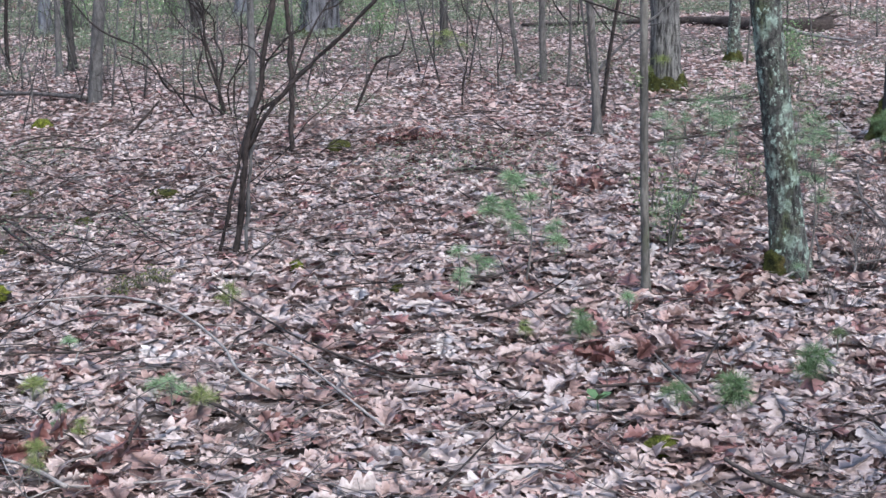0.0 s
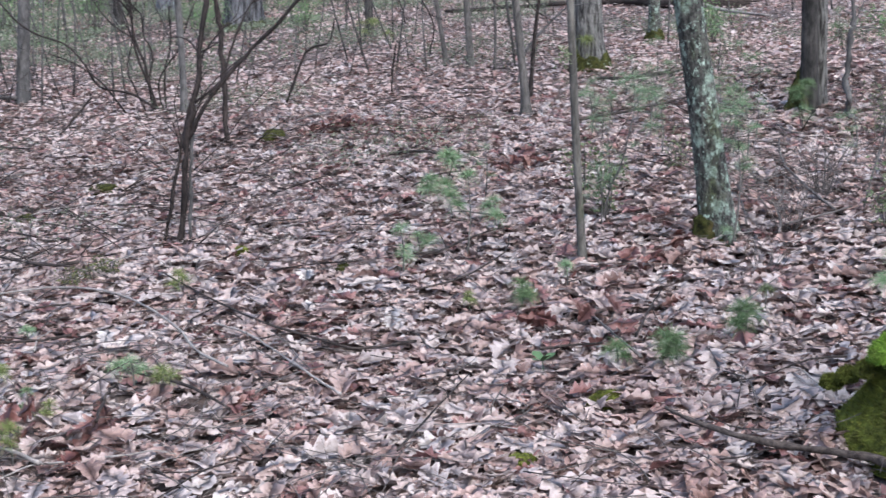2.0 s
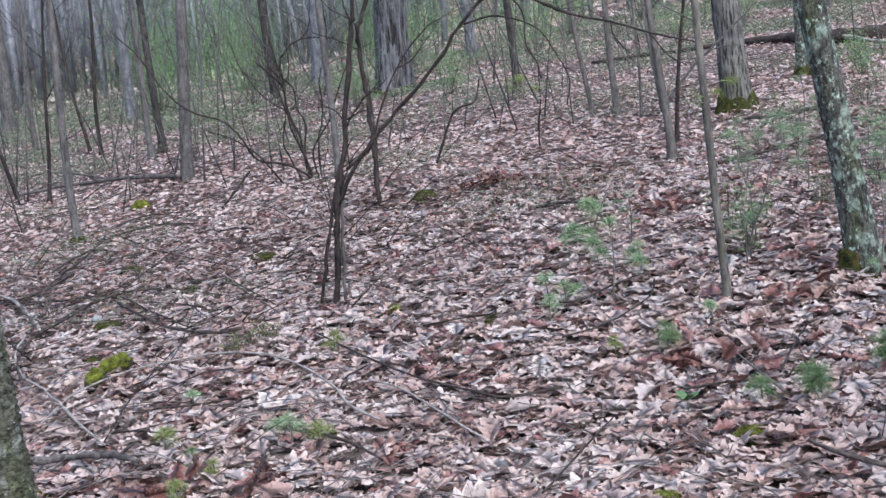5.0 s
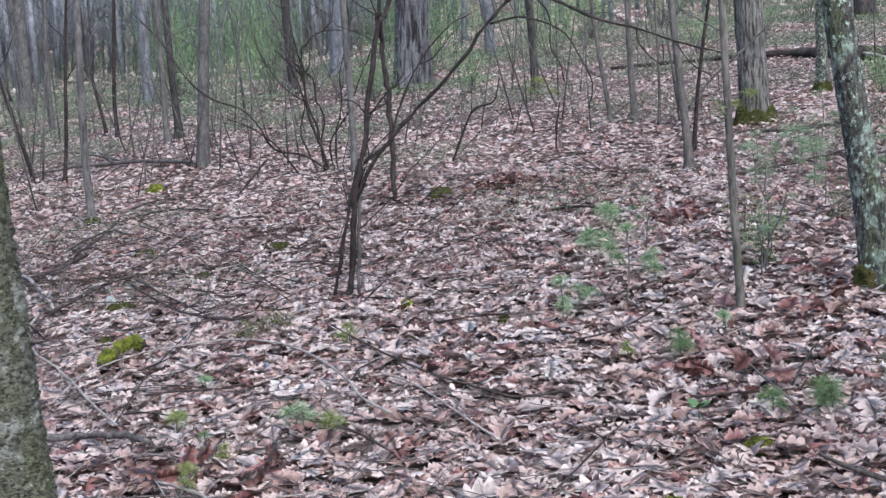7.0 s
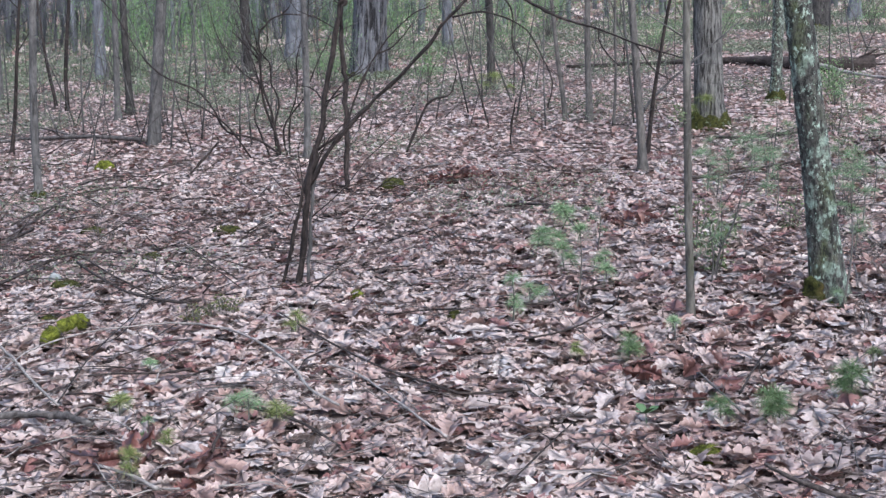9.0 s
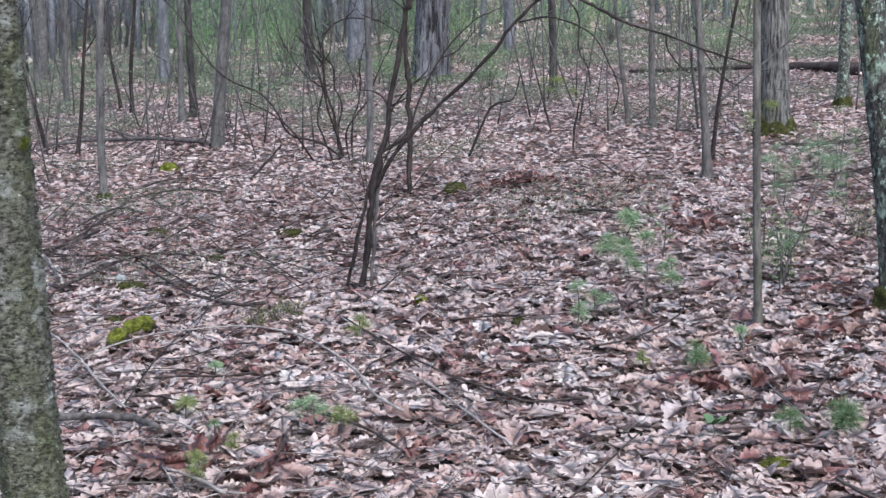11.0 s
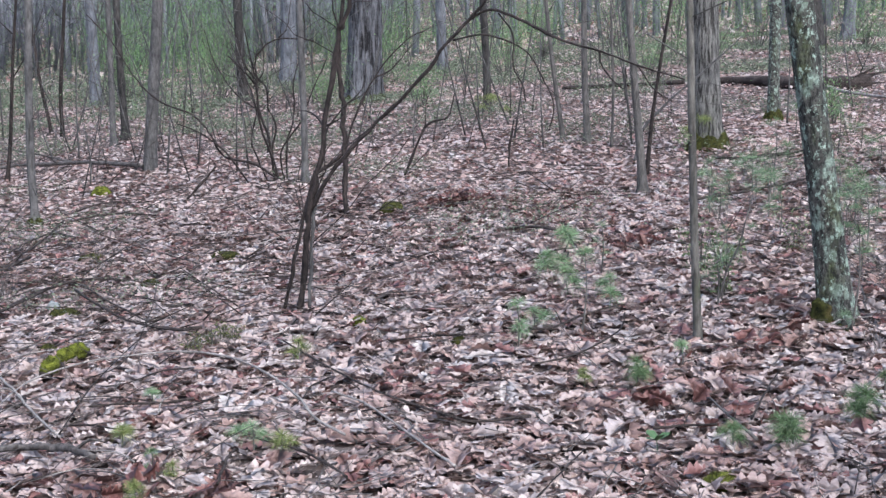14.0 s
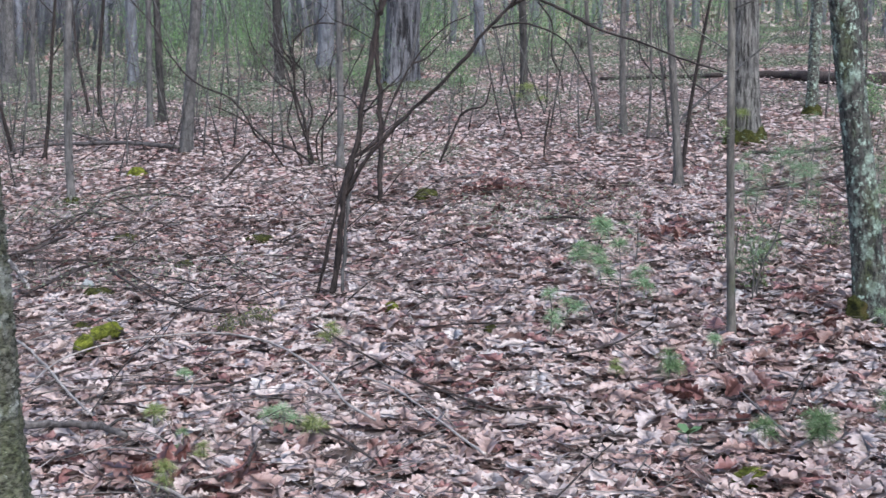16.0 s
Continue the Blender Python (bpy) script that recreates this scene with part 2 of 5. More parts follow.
def glide(points, steps):
    """A smooth line through the points."""
    p = [Vector(q) for q in points]
    if len(p) == 2:
        return [p[0].lerp(p[1], k / steps) for k in range(steps + 1)]
    p = [2 * p[0] - p[1]] + p + [2 * p[-1] - p[-2]]
    out = []
    for a, b, c, d in zip(p, p[1:], p[2:], p[3:]):
        for k in range(steps):
            u = k / steps
            out.append(0.5 * (2 * b + (c - a) * u + (2 * a - 5 * b + 4 * c - d) * u * u + (3 * b - a - 3 * c + d) * u ** 3))
    return out + [p[-2]]


def tube(path, radii, segs=7, rough=0.0, verts=None, faces=None, seed=0):
    """Adds a round, uneven rod along the path to the lists."""
    verts = [] if verts is None else verts
    faces = [] if faces is None else faces
    start, n = len(verts), len(path)
    side = None
    for k, p in enumerate(path):
        ahead = (path[min(k + 1, n - 1)] - path[max(k - 1, 0)]).normalized()
        if side is None:
            side = ahead.orthogonal().normalized()
        side = (side - ahead * side.dot(ahead)).normalized()
        up = ahead.cross(side)
        for s in range(segs):
            a = 2 * math.pi * s / segs
            r = radii[k]
            if rough:
                r *= 1 + rough * noise.noise(Vector((3 * math.cos(a) + seed, 3 * math.sin(a), p.length * 6 + seed)))
            verts.append(p + side * (r * math.cos(a)) + up * (r * math.sin(a)))
    for k in range(n - 1):
        for s in range(segs):
            a, b = start + k * segs + s, start + k * segs + (s + 1) % segs
            faces.append((a, b, b + segs, a + segs))
    faces.append(tuple(start + s for s in reversed(range(segs))))
    faces.append(tuple(start + (n - 1) * segs + s for s in range(segs)))
    return verts, faces


def taper(n, a, b, power=1.0):
    return [a + (b - a) * (k / (n - 1)) ** power for k in range(n)]


def lump(name, material, sx, sy, sz, seed, rough=0.35, fuzz=0, fine=3):
    """A cushion with an uneven surface, standing on z = 0 with its foot below it; fuzz adds short upright shoots."""
    bm = bmesh.new()
    bmesh.ops.create_icosphere(bm, subdivisions=fine, radius=1)
    for v in bm.verts:
        d = 1 + rough * noise.noise(v.co * 1.6 + Vector((seed, 0, 0))) + 0.5 * rough * noise.noise(v.co * 5 + Vector((0, seed, 0)))
        v.co = Vector((v.co.x * sx * d, v.co.y * sy * d, max(v.co.z, -0.35) * sz * d))
    bm.normal_update()
    rnd = random.Random(seed)
    vs = [v.co.copy() for v in bm.verts]
    fs = [tuple(v.index for v in f.verts) for f in bm.faces]
    bm.faces.ensure_lookup_table()
    if fuzz:
        areas = [f.calc_area() for f in bm.faces]
        for f in rnd.choices(list(bm.faces), areas, k=fuzz):
            w = [rnd.random() for _ in f.verts]
            c = sum((v.co * k for v, k in zip(f.verts, w)), Vector()) / sum(w)
            nrm = (f.normal + Vector((rnd.uniform(-0.6, 0.6), rnd.uniform(-0.6, 0.6), rnd.uniform(0, 0.6)))).normalized()
            s = nrm.orthogonal().normalized() * rnd.uniform(0.0012, 0.0022)
            h = rnd.uniform(0.006, 0.014)
            k = len(vs)
            vs += [c - s, c + s, c + nrm * h]
            fs.append((k, k + 1, k + 2))
    bm.free()
    return mesh_of(name, vs, fs, material)


def ridge_of_moss(name, material, points, radii, seed, fuzz=1500):
    """A lumpy roll of moss along the points, with short shoots."""
    path = glide([Vector(p) for p in points], 6)
    n = len(path)
    rr = np.interp(np.linspace(0, 1, n), np.linspace(0, 1, len(radii)), radii)
    segs = 20
    vs, fs = tube(path, rr, segs, 0.45, seed=seed)
    for k in range(n * segs):
        c = path[k // segs]
        vs[k] = c + (vs[k] - c) * (1 + 0.7 * noise.noise(vs[k] * 22 + Vector((seed, 0, 0))) + 0.2 * noise.noise(vs[k] * 60))
    rnd, full = random.Random(seed), (n - 1) * segs
    for _ in range(fuzz):
        k = rnd.randrange(full)
        w = [rnd.random() + 0.01 for _ in fs[k]]
        c = sum((vs[i] * u for i, u in zip(fs[k], w)), Vector()) / sum(w)
        d = ((c - path[k // segs]).normalized() + Vector((rnd.gauss(0, 0.4), rnd.gauss(0, 0.4), rnd.uniform(0, 0.5)))).normalized()
        sd = d.orthogonal().normalized() * rnd.uniform(0.0012, 0.0024)
        i = len(vs)
        vs += [c - sd, c + sd, c + d * rnd.uniform(0.006, 0.014)]
        fs.append((i, i + 1, i + 2))
    return mesh_of(name, vs, fs, material)


# ---- trees ----
def trunk_mesh(rnd, height, rb, rt, zt, lean, lean_y, material, flare, segs, wob, uneven, spread, relief=None):
    """A trunk that has radius rb over its foot and rt at the height zt, leaning, tapered to its top."""
    zs = [-0.15, 0.0, 0.05, 0.12, 0.22, 0.36, 0.55, 0.8, 1.1, 1.5, 2.0, 2.7, 3.6, 4.8]
    zs = [z for z in zs if z < height - 0.5] + [height * 0.75, height]
    if relief:
        zs = list(np.arange(-0.15, 2.0, relief[3])) + [z for z in zs if z >= 2.0]
        segs = relief[2]
    ph, ph2, lobes = rnd.uniform(0, 6), rnd.uniform(0, 6), rnd.choice((3, 4, 5))

    def centre(z):
        sway = wob * math.sin(1.7 * z + ph) * min(1, z / 0.5) if z > 0 else 0
        return Vector((lean * z + sway - 0.012 * lean * z * z * (z > 2), lean_y * z + 0.6 * wob * math.sin(1.3 * z + ph2) * min(1, max(z, 0)), z))

    def radius(a, z):
        r = rb + (rt - rb) * min(z, zt) / zt if z <= zt else rt * (1 - 0.86 * ((z - zt) / (height - zt)) ** 1.1)
        f = 1 + flare * math.exp(-max(z, 0) / spread) * (0.75 + uneven * math.sin(lobes * a + ph))
        r = r * f * (1 + 0.07 * noise.noise(Vector((2 * math.cos(a) + ph, 2 * math.sin(a), 2.2 * z))))
        if relief and z < 2.1:
            u, w = relief[1]
            p = Vector((u * rb * math.cos(a), u * rb * math.sin(a), w * z + ph))
            r += relief[0] * (0.5 - 2 * abs(noise.noise(p)) + 0.6 * noise.noise(2.3 * p) + 0.4 * noise.noise(5 * p))
        return r

    verts, faces = [], []
    for z in zs:
        c = centre(z)
        for s in range(segs):
            a = 2 * math.pi * s / segs
            r = radius(a, z)
            verts.append(c + Vector((r * math.cos(a), r * math.sin(a), 0)))
    for k in range(len(zs) - 1):
        for s in range(segs):
            a, b = k * segs + s, k * segs + (s + 1) % segs
            faces.append((a, b, b + segs, a + segs))
    faces.append(tuple((len(zs) - 1) * segs + s for s in range(segs)))
    return mesh_of("trunk", verts, faces, material), centre, radius


def limb_mesh(rnd, start, way, length, r, material, twigs=5):
    pts = [start]
    d = way.normalized()
    for k in range(5):
        d = (d + Vector((rnd.uniform(-0.25, 0.25), rnd.uniform(-0.25, 0.25), rnd.uniform(-0.05, 0.25)))).normalized()
        pts.append(pts[-1] + d * length / 5)
    verts, faces = tube(pts, taper(6, r, r * 0.2), 5)
    for k in range(twigs):
        p = pts[1 + k % 5]
        e = (d + Vector((rnd.uniform(-1, 1), rnd.uniform(-1, 1), rnd.uniform(-0.2, 0.8)))).normalized()
        q = p + e * length * rnd.uniform(0.2, 0.45)
        tube([p, p.lerp(q, 0.5) + Vector((0, 0, 0.05 * length * rnd.uniform(-1, 1))), q], [r * 0.35, r * 0.25, r * 0.1], 4, verts=verts, faces=faces)
    return mesh_of("limb", verts, faces, material)


def tree(name, x, y, lean, rb, rt, zt, height, material, label, category="tree", group="", moss=0.0, flare=0.5, limbs=6, wob=0.02, lean_y=0.0, low=3.0, seed=None, moss_mat=None, arc=None, uneven=0.5, thick=0.35, spread=0.0, relief=None, twigs=0):
    """A standing tree. moss: the height of the moss round its foot; arc: the way it faces and its half width, in degrees."""
    rnd = random.Random(int(1000 * x + 77 * y) if seed is None else seed)
    base = root(name, x, y)
    segs = 28 if rb > 0.12 else 18 if rb > 0.05 else 10
    me, centre, radius = trunk_mesh(rnd, height, rb, rt, zt, lean, lean_y, material, flare, segs, wob, uneven, spread or 1.5 * rb + 0.03, relief)
    part("trunk", me, base)
    for k in range(limbs):
        z = low + (height - low) * (0.05 + 0.88 * k / max(1, limbs))
        a = 2.4 * k + rnd.uniform(0, 1)
        r = rt * (1 - 0.8 * (z / height)) * 0.5
        part("limb", limb_mesh(rnd, centre(z), Vector((math.cos(a), math.sin(a), rnd.uniform(0.5, 1.1))), height * rnd.uniform(0.16, 0.3), max(r, 0.006), material), base)
    for k in range(twigs):
        z = rnd.uniform(0.35, 2.4)
        a = rnd.uniform(0, 6.3)
        d = Vector((math.cos(a), math.sin(a), rnd.uniform(0.1, 0.9)))
        p = centre(z)
        l = rnd.uniform(0.2, 0.7)
        path = glide([p, p + d * 0.5 * l + Vector((0, 0, rnd.gauss(0, 0.06))), p + d * l + Vector((rnd.gauss(0, 0.08), 0, rnd.gauss(0, 0.1)))], 3)
        q = 0.003 + 0.06 * rt
        v, f = tube(path, taper(7, q, 0.35 * q), 4)
        if k % 2:
            tube([path[3], path[3] + (d + Vector((rnd.gauss(0, 0.6), rnd.gauss(0, 0.6), rnd.gauss(0, 0.5)))) * 0.4 * l], [0.6 * q, 0.25 * q], 4, verts=v, faces=f)
        part("twig", mesh_of("twig", v, f, material), base)
    if moss:
        verts, faces, n, rows = [], [], *((120, 28) if rb > 0.15 else (48, 12))
        ph = rnd.uniform(0, 9)
        for k in range(rows):
            for s in range(n):
                a = 2 * math.pi * s / n
                top = moss * (0.75 + 0.6 * noise.noise(Vector((1.5 * math.cos(a) + ph, 1.5 * math.sin(a), 0))) + 0.2 * noise.noise(Vector((3.5 * math.cos(a), 3.5 * math.sin(a), ph))) + (0.3 if rb > 0.15 else 0.0) * noise.noise(Vector((11 * math.cos(a), 11 * math.sin(a), ph))))
                u = k / (rows - 1)
                z = -0.06 + (top + 0.06) * u
                out = thick * moss * (1 - u) ** 1.2 * (0.6 + 0.8 * noise.noise(Vector((3 * math.cos(a), 3 * math.sin(a) + ph, 8 * z)))) + 0.02 + 0.01 * noise.noise(Vector((14 * math.cos(a), 14 * math.sin(a), 40 * z)))
                if u == 1:
                    out = -0.01
                if arc:
                    off = abs((math.degrees(a) - arc[0] + 180) % 360 - 180) - arc[1] * (1 - 0.5 * u + 0.5 * noise.noise(Vector((0, ph, 7 * z))) + 0.35 * noise.noise(Vector((9 * a, ph, 26 * z))))
                    out = out * max(0, min(1, -off / 18 + 0.4)) - 0.02 * (off > 0)
                c = centre(z)
                r = radius(a, z) + out
                verts.append(Vector((c.x + r * math.cos(a), c.y + r * math.sin(a), z)))
        for k in range(rows - 1):
            for s in range(n):
                a, b = k * n + s, k * n + (s + 1) % n
                faces.append((a, b, b + n, a + n))
        shoots = 9000 if rb > 0.15 else 500
        for _ in range(shoots):
            f = faces[rnd.randrange((rows - 2) * n)]
            w = [rnd.random() + 0.01 for _ in f]
            c = sum((verts[i] * k for i, k in zip(f, w)), Vector()) / sum(w)
            d = (Vector((c.x, c.y, 0)).normalized() + Vector((rnd.gauss(0, 0.4), rnd.gauss(0, 0.4), rnd.uniform(0.1, 0.9)))).normalized()
            sd = d.orthogonal().normalized() * rnd.uniform(0.0015, 0.003)
            k = len(verts)
            verts += [c - sd, c + sd, c + d * rnd.uniform(0.008, 0.018)]
            faces.append((k, k + 1, k + 2))
        part("moss_collar", mesh_of("moss_collar", verts, faces, moss_mat or M_MOSS_OLIVE), base, "green moss round the foot of the trunk")
    return tagged(base, label, category, group)


# ---- ground ----
def graded(bands):
    out = [bands[0][0]]
    for end, step in bands[1:]:
        n = max(1, round((end - out[-1]) / step))
        out += list(np.linspace(out[-1], end, n + 1)[1:])
    return np.array(out)


gx = graded([(-1500, 0), (-250, 250), (-60, 12), (-14, 1.5), (-6, 0.5), (6, 0.16), (14, 0.5), (60, 1.5), (250, 12), (1500, 250)])
gy = graded([(-1500, 0), (-250, 250), (-40, 20), (-4, 1.5), (2, 0.5), (16, 0.16), (34, 0.5), (80, 2), (250, 10), (1500, 250)])
GX, GY = np.meshgrid(gx, gy)
gv = np.stack([GX, GY, gz(GX, GY) - BED], -1).reshape(-1, 3)
i, j = np.meshgrid(np.arange(len(gx) - 1), np.arange(len(gy) - 1))
a = (j * len(gx) + i).ravel()
gt = np.concatenate([np.stack([a, a + 1, a + 1 + len(gx)], -1), np.stack([a, a + 1 + len(gx), a + len(gx)], -1)])
ground = new("ground", mesh_tris("ground", gv, gt, M_SOIL, True))
tagged(ground, "woodland floor of dark leaf mould under fallen oak leaves", "ground", kind="structure")


# ---- fallen leaves ----
def leaf_shape(lobes, seed, petiole=True):
    """A curled oak leaf with pointed lobes, one unit long on the stem's line, as vertices and triangles."""
    r = random.Random(seed)
    curl, fold, arch, tw = r.uniform(-0.5, 0.75), r.uniform(-0.2, 0.3), r.uniform(-0.8, 0.9), r.uniform(-0.5, 0.5)
    wide, roll, ph, wave = r.uniform(0.32, 0.45), r.uniform(0.2, 1), r.uniform(0, 6), r.uniform(0.01, 0.05)
    step = 0.72 / lobes
    flat, tris = [(0.0, 0.0)], []

    def add(*points):
        flat.extend(points)
        return list(range(len(flat) - len(points), len(flat)))

    ribs = [add((0.0, 0.08 + step * k))[0] for k in range(lobes + 1)] + add((0.0, 1.0))
    for side in (-1, 1):
        low = add((side * wide * r.uniform(0.25, 0.4), 0.10))[0]
        tris.append((0, ribs[0], low))
        for k in range(lobes):
            y0 = 0.08 + step * k
            full = wide * (0.78, 1.05, 0.92, 0.8)[min(k, 3) if lobes > 2 else k + 1] * r.uniform(0.88, 1.12)
            gap = wide * r.uniform(0.28, 0.5)
            a, b, c = add((side * full * 0.95, y0 + step * r.uniform(0.52, 0.7)), (side * full * 0.73, y0 + step * r.uniform(0.88, 1.0)), (side * gap, y0 + step * 1.02))
            tris += [(ribs[k], low, a), (ribs[k], a, ribs[k + 1]), (ribs[k + 1], a, b), (ribs[k + 1], b, c)]
            low = c
        a = add((side * wide * r.uniform(0.35, 0.6), 0.9))[0]
        tris += [(ribs[lobes], low, a), (ribs[lobes], a, ribs[lobes + 1])]
    verts = []
    for x, y in flat:
        q = abs(x) / wide
        z = (curl if x > 0 else curl * roll) * q ** 1.7 * 0.2 + fold * abs(x) + wave * math.sin(8 * y + ph + 5 * x) + arch * (y - 0.5) ** 2 * 0.5 + tw * x * (y - 0.4)
        if q > 0.7:
            z += r.gauss(0, 0.035)
        verts.append((x * (1 - 0.22 * abs(curl) * q), y - 0.5, z))
    if petiole:
        k = len(verts)
        verts += [(-0.012, -0.5, verts[0][2]), (0.012, -0.5, verts[0][2]), (r.uniform(-0.05, 0.05), -0.68, verts[0][2] + r.uniform(-0.02, 0.06))]
        tris.append((k, k + 1, k + 2))
    v = np.array(verts)
    v[:, 2] -= np.percentile(v[:, 2], 15)
    return v, np.array(tris)


def scrap_shape(n, seed):
    """A curled scrap of leaf with smooth sides, one unit long."""
    r = random.Random(seed)
    verts, tris = [], []
    a, c, tw, wide = r.uniform(-0.6, 0.95), r.uniform(-0.6, 1.0), r.uniform(-0.8, 0.8), r.uniform(0.26, 0.40)
    for k in range(n):
        y = k / (n - 1)
        w = wide * (0.8 if n == 2 else 0.1 if k in (0, n - 1) else r.uniform(0.88, 1.1))
        for side in (0, -1, 1):
            x = side * w
            verts.append((x, y - 0.5, a * (abs(x) / wide) ** 1.8 * 0.3 + c * (y - 0.5) ** 2 * 0.8 + tw * x * (y - 0.4)))
    for k in range(n - 1):
        m0, l0, r0, m1, l1, r1 = (3 * k + d for d in range(6))
        tris += [(m0, m1, l1), (m0, l1, l0), (m0, r0, r1), (m0, r1, m1)]
    return np.array(verts), np.array(tris)


def scatter(rng, x, y, z, size, tilt, shapes):
    """Leaves of the given shapes at the places, turned and tipped at random: vertices and triangles."""
    which = rng.integers(0, len(shapes), len(x))
    allv, allt, count = [], [], 0
    for k, (v, t) in enumerate(shapes):
        pick = np.flatnonzero(which == k)
        if not len(pick):
            continue
        n = len(pick)
        yaw, tx, ty = rng.uniform(0, 2 * np.pi, n), rng.normal(0, tilt, n), rng.normal(0, tilt, n)
        flip = np.where(rng.random(n) < 0.3, -1.0, 1.0)
        p = v[None] * size[pick][:, None, None]
        p[..., 2] *= flip[:, None]
        px, py, pz = p[..., 0], p[..., 1], p[..., 2]
        py, pz = py * np.cos(tx)[:, None] - pz * np.sin(tx)[:, None], py * np.sin(tx)[:, None] + pz * np.cos(tx)[:, None]
        px, pz = px * np.cos(ty)[:, None] + pz * np.sin(ty)[:, None], -px * np.sin(ty)[:, None] + pz * np.cos(ty)[:, None]
        px, py = px * np.cos(yaw)[:, None] - py * np.sin(yaw)[:, None], px * np.sin(yaw)[:, None] + py * np.cos(yaw)[:, None]
        q = np.stack([px + x[pick][:, None], py + y[pick][:, None], pz + z[pick][:, None]], -1)
        allv.append(q.reshape(-1, 3))
        allt.append((t[None] + (np.arange(n) * len(v))[:, None, None]).reshape(-1, 3) + count)
        count += n * len(v)
    return np.concatenate(allv), np.concatenate(allt)


def fan(rng, n, r0, r1, a0=-27.0, a1=30.0):
    """Even places in a sector of the floor."""
    r = np.sqrt(rng.uniform(r0 * r0, r1 * r1, n))
    a = np.radians(rng.uniform(a0, a1, n))
    return r * np.sin(a), r * np.cos(a)


rng = np.random.default_rng(7)
FINE = [leaf_shape(3, k) for k in range(20)]
MID = [leaf_shape(2, 40 + k, False) for k in range(12)]
COARSE = [scrap_shape(3, 80 + k) for k in range(8)]
FLAKE = [scrap_shape(2, 120 + k) for k in range(8)]


def flecks(x, y, z, size):
    """Small loose leaves, each a small blade: vertices and triangles."""
    n = len(x)
    d = rng.normal(0, 1, (n, 3)) * (1, 1, 0.6)
    d /= np.linalg.norm(d, axis=1)[:, None]
    e = np.cross(d, rng.normal(0, 1, (n, 3)))
    e *= 0.32 / np.linalg.norm(e, axis=1)[:, None]
    c = np.stack([x, y, z], -1)
    l = size[:, None]
    v = np.stack([c - 1.2 * e * l, c + 1.2 * e * l, c + d * l], 1).reshape(-1, 3)
    return v, np.arange(3 * n).reshape(-1, 3)


SUNK = []


# ---- the standing trees ----
tree("lichen_tree", 1.722, 6.55, -0.142, 0.075, 0.065, 1.07, 9.0, B_LICHEN, "slender leaning tree with pale green lichen patches on dark bark", moss=0.11, arc=(205, 75), flare=0.42, limbs=7, wob=0.004, relief=(0.003, (40, 22), 64, 0.016))
near_sapling = tree("sapling", 1.054, 6.46, -0.034, 0.020, 0.018, 1.14, 5.5, B_SAP, "thin straight grey-brown sapling stem in the leaf litter", "sapling", flare=0.25, limbs=5, wob=0.006, low=2.2, twigs=6)
tree("oak_tree", 2.45, 14.28, -0.036, 0.140, 0.134, 1.22, 15.0, B_OAK, "grey furrowed oak trunk with a mossy foot", moss=0.17, flare=0.3, limbs=9, wob=0.004, low=4, relief=(0.009, (26, 4), 80, 0.045))
tree("tree", 3.64, 16.76, 0.017, 0.068, 0.066, 1.12, 11.0, B_LICHEN, "grey young tree with a cushion of moss at its foot", moss=0.15, flare=0.3, wob=0.006, twigs=4)
tree("tree", 3.50, 10.46, -0.004, 0.066, 0.064, 0.74, 12.0, B_OAK, "grey oak trunk grown together with a thinner one", relief=(0.006, (26, 5), 72, 0.03), flare=0.45, limbs=8, wob=0.004, twigs=0)
tree("tree", 3.395, 10.34, -0.008, 0.064, 0.060, 0.74, 9.0, B_DARK, "dark trunk with a green mossy foot grown against a larger oak", moss=0.26, thick=0.6, arc=(185, 75), moss_mat=M_MOSS_OLIVE, flare=0.5, wob=0.004, twigs=1)
tree("tree", 4.09, 9.37, 0.056, 0.073, 0.058, 0.78, 10.0, B_DARK, "dark tree with a swollen mossy foot", moss=0.2, flare=0.8, wob=0.004, twigs=4)
tree("tree", 6.64, 16.0, -0.04, 0.096, 0.094, 1.0, 12.0, B_GREY, "grey tree trunk far back on the slope", wob=0.006, twigs=4)
tree("pine_tree", -1.70, 24.38, 0.045, 0.285, 0.270, 1.59, 19.0, B_PINE, "thick pine trunk with grey plated bark", flare=0.35, limbs=9, wob=0.004, low=6, moss=0.12, relief=(0.02, (14, 2.2), 100, 0.06))
tree("tree", -3.66, 16.37, 0.099, 0.072, 0.062, 2.06, 10.0, B_GREY, "slim grey-brown tree trunk behind a fallen log", flare=0.35, wob=0.006, twigs=4)
tree("sapling", -4.04, 13.10, 0.028, 0.040, 0.034, 2.27, 7.0, B_GREY, "thin pale grey sapling with moss at its foot", "sapling", flare=0.35, limbs=5, moss=0.06, wob=0.02, twigs=6)
tree("tree", -4.97, 20.75, -0.016, 0.056, 0.051, 1.67, 9.0, B_DARK, "slim dark tree with a swollen root", flare=0.8, wob=0.012, twigs=4)
tree("sapling", -4.94, 19.89, 0.013, 0.045, 0.041, 1.71, 7.5, B_GREY, "slim grey sapling in the open wood", "sapling", wob=0.008, twigs=6)
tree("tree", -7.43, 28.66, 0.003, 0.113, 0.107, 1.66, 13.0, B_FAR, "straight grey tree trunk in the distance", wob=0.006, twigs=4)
tree("tree", -11.09, 31.89, -0.039, 0.149, 0.135, 1.73, 14.0, B_GREY, "dark tree trunk in the distance", wob=0.006, twigs=4)
tree("sapling", -1.56, 13.70, 0.006, 0.033, 0.031, 1.54, 6.5, B_GREY, "pale grey sapling stem in the leaf litter", "sapling", limbs=5, wob=0.008, twigs=6)
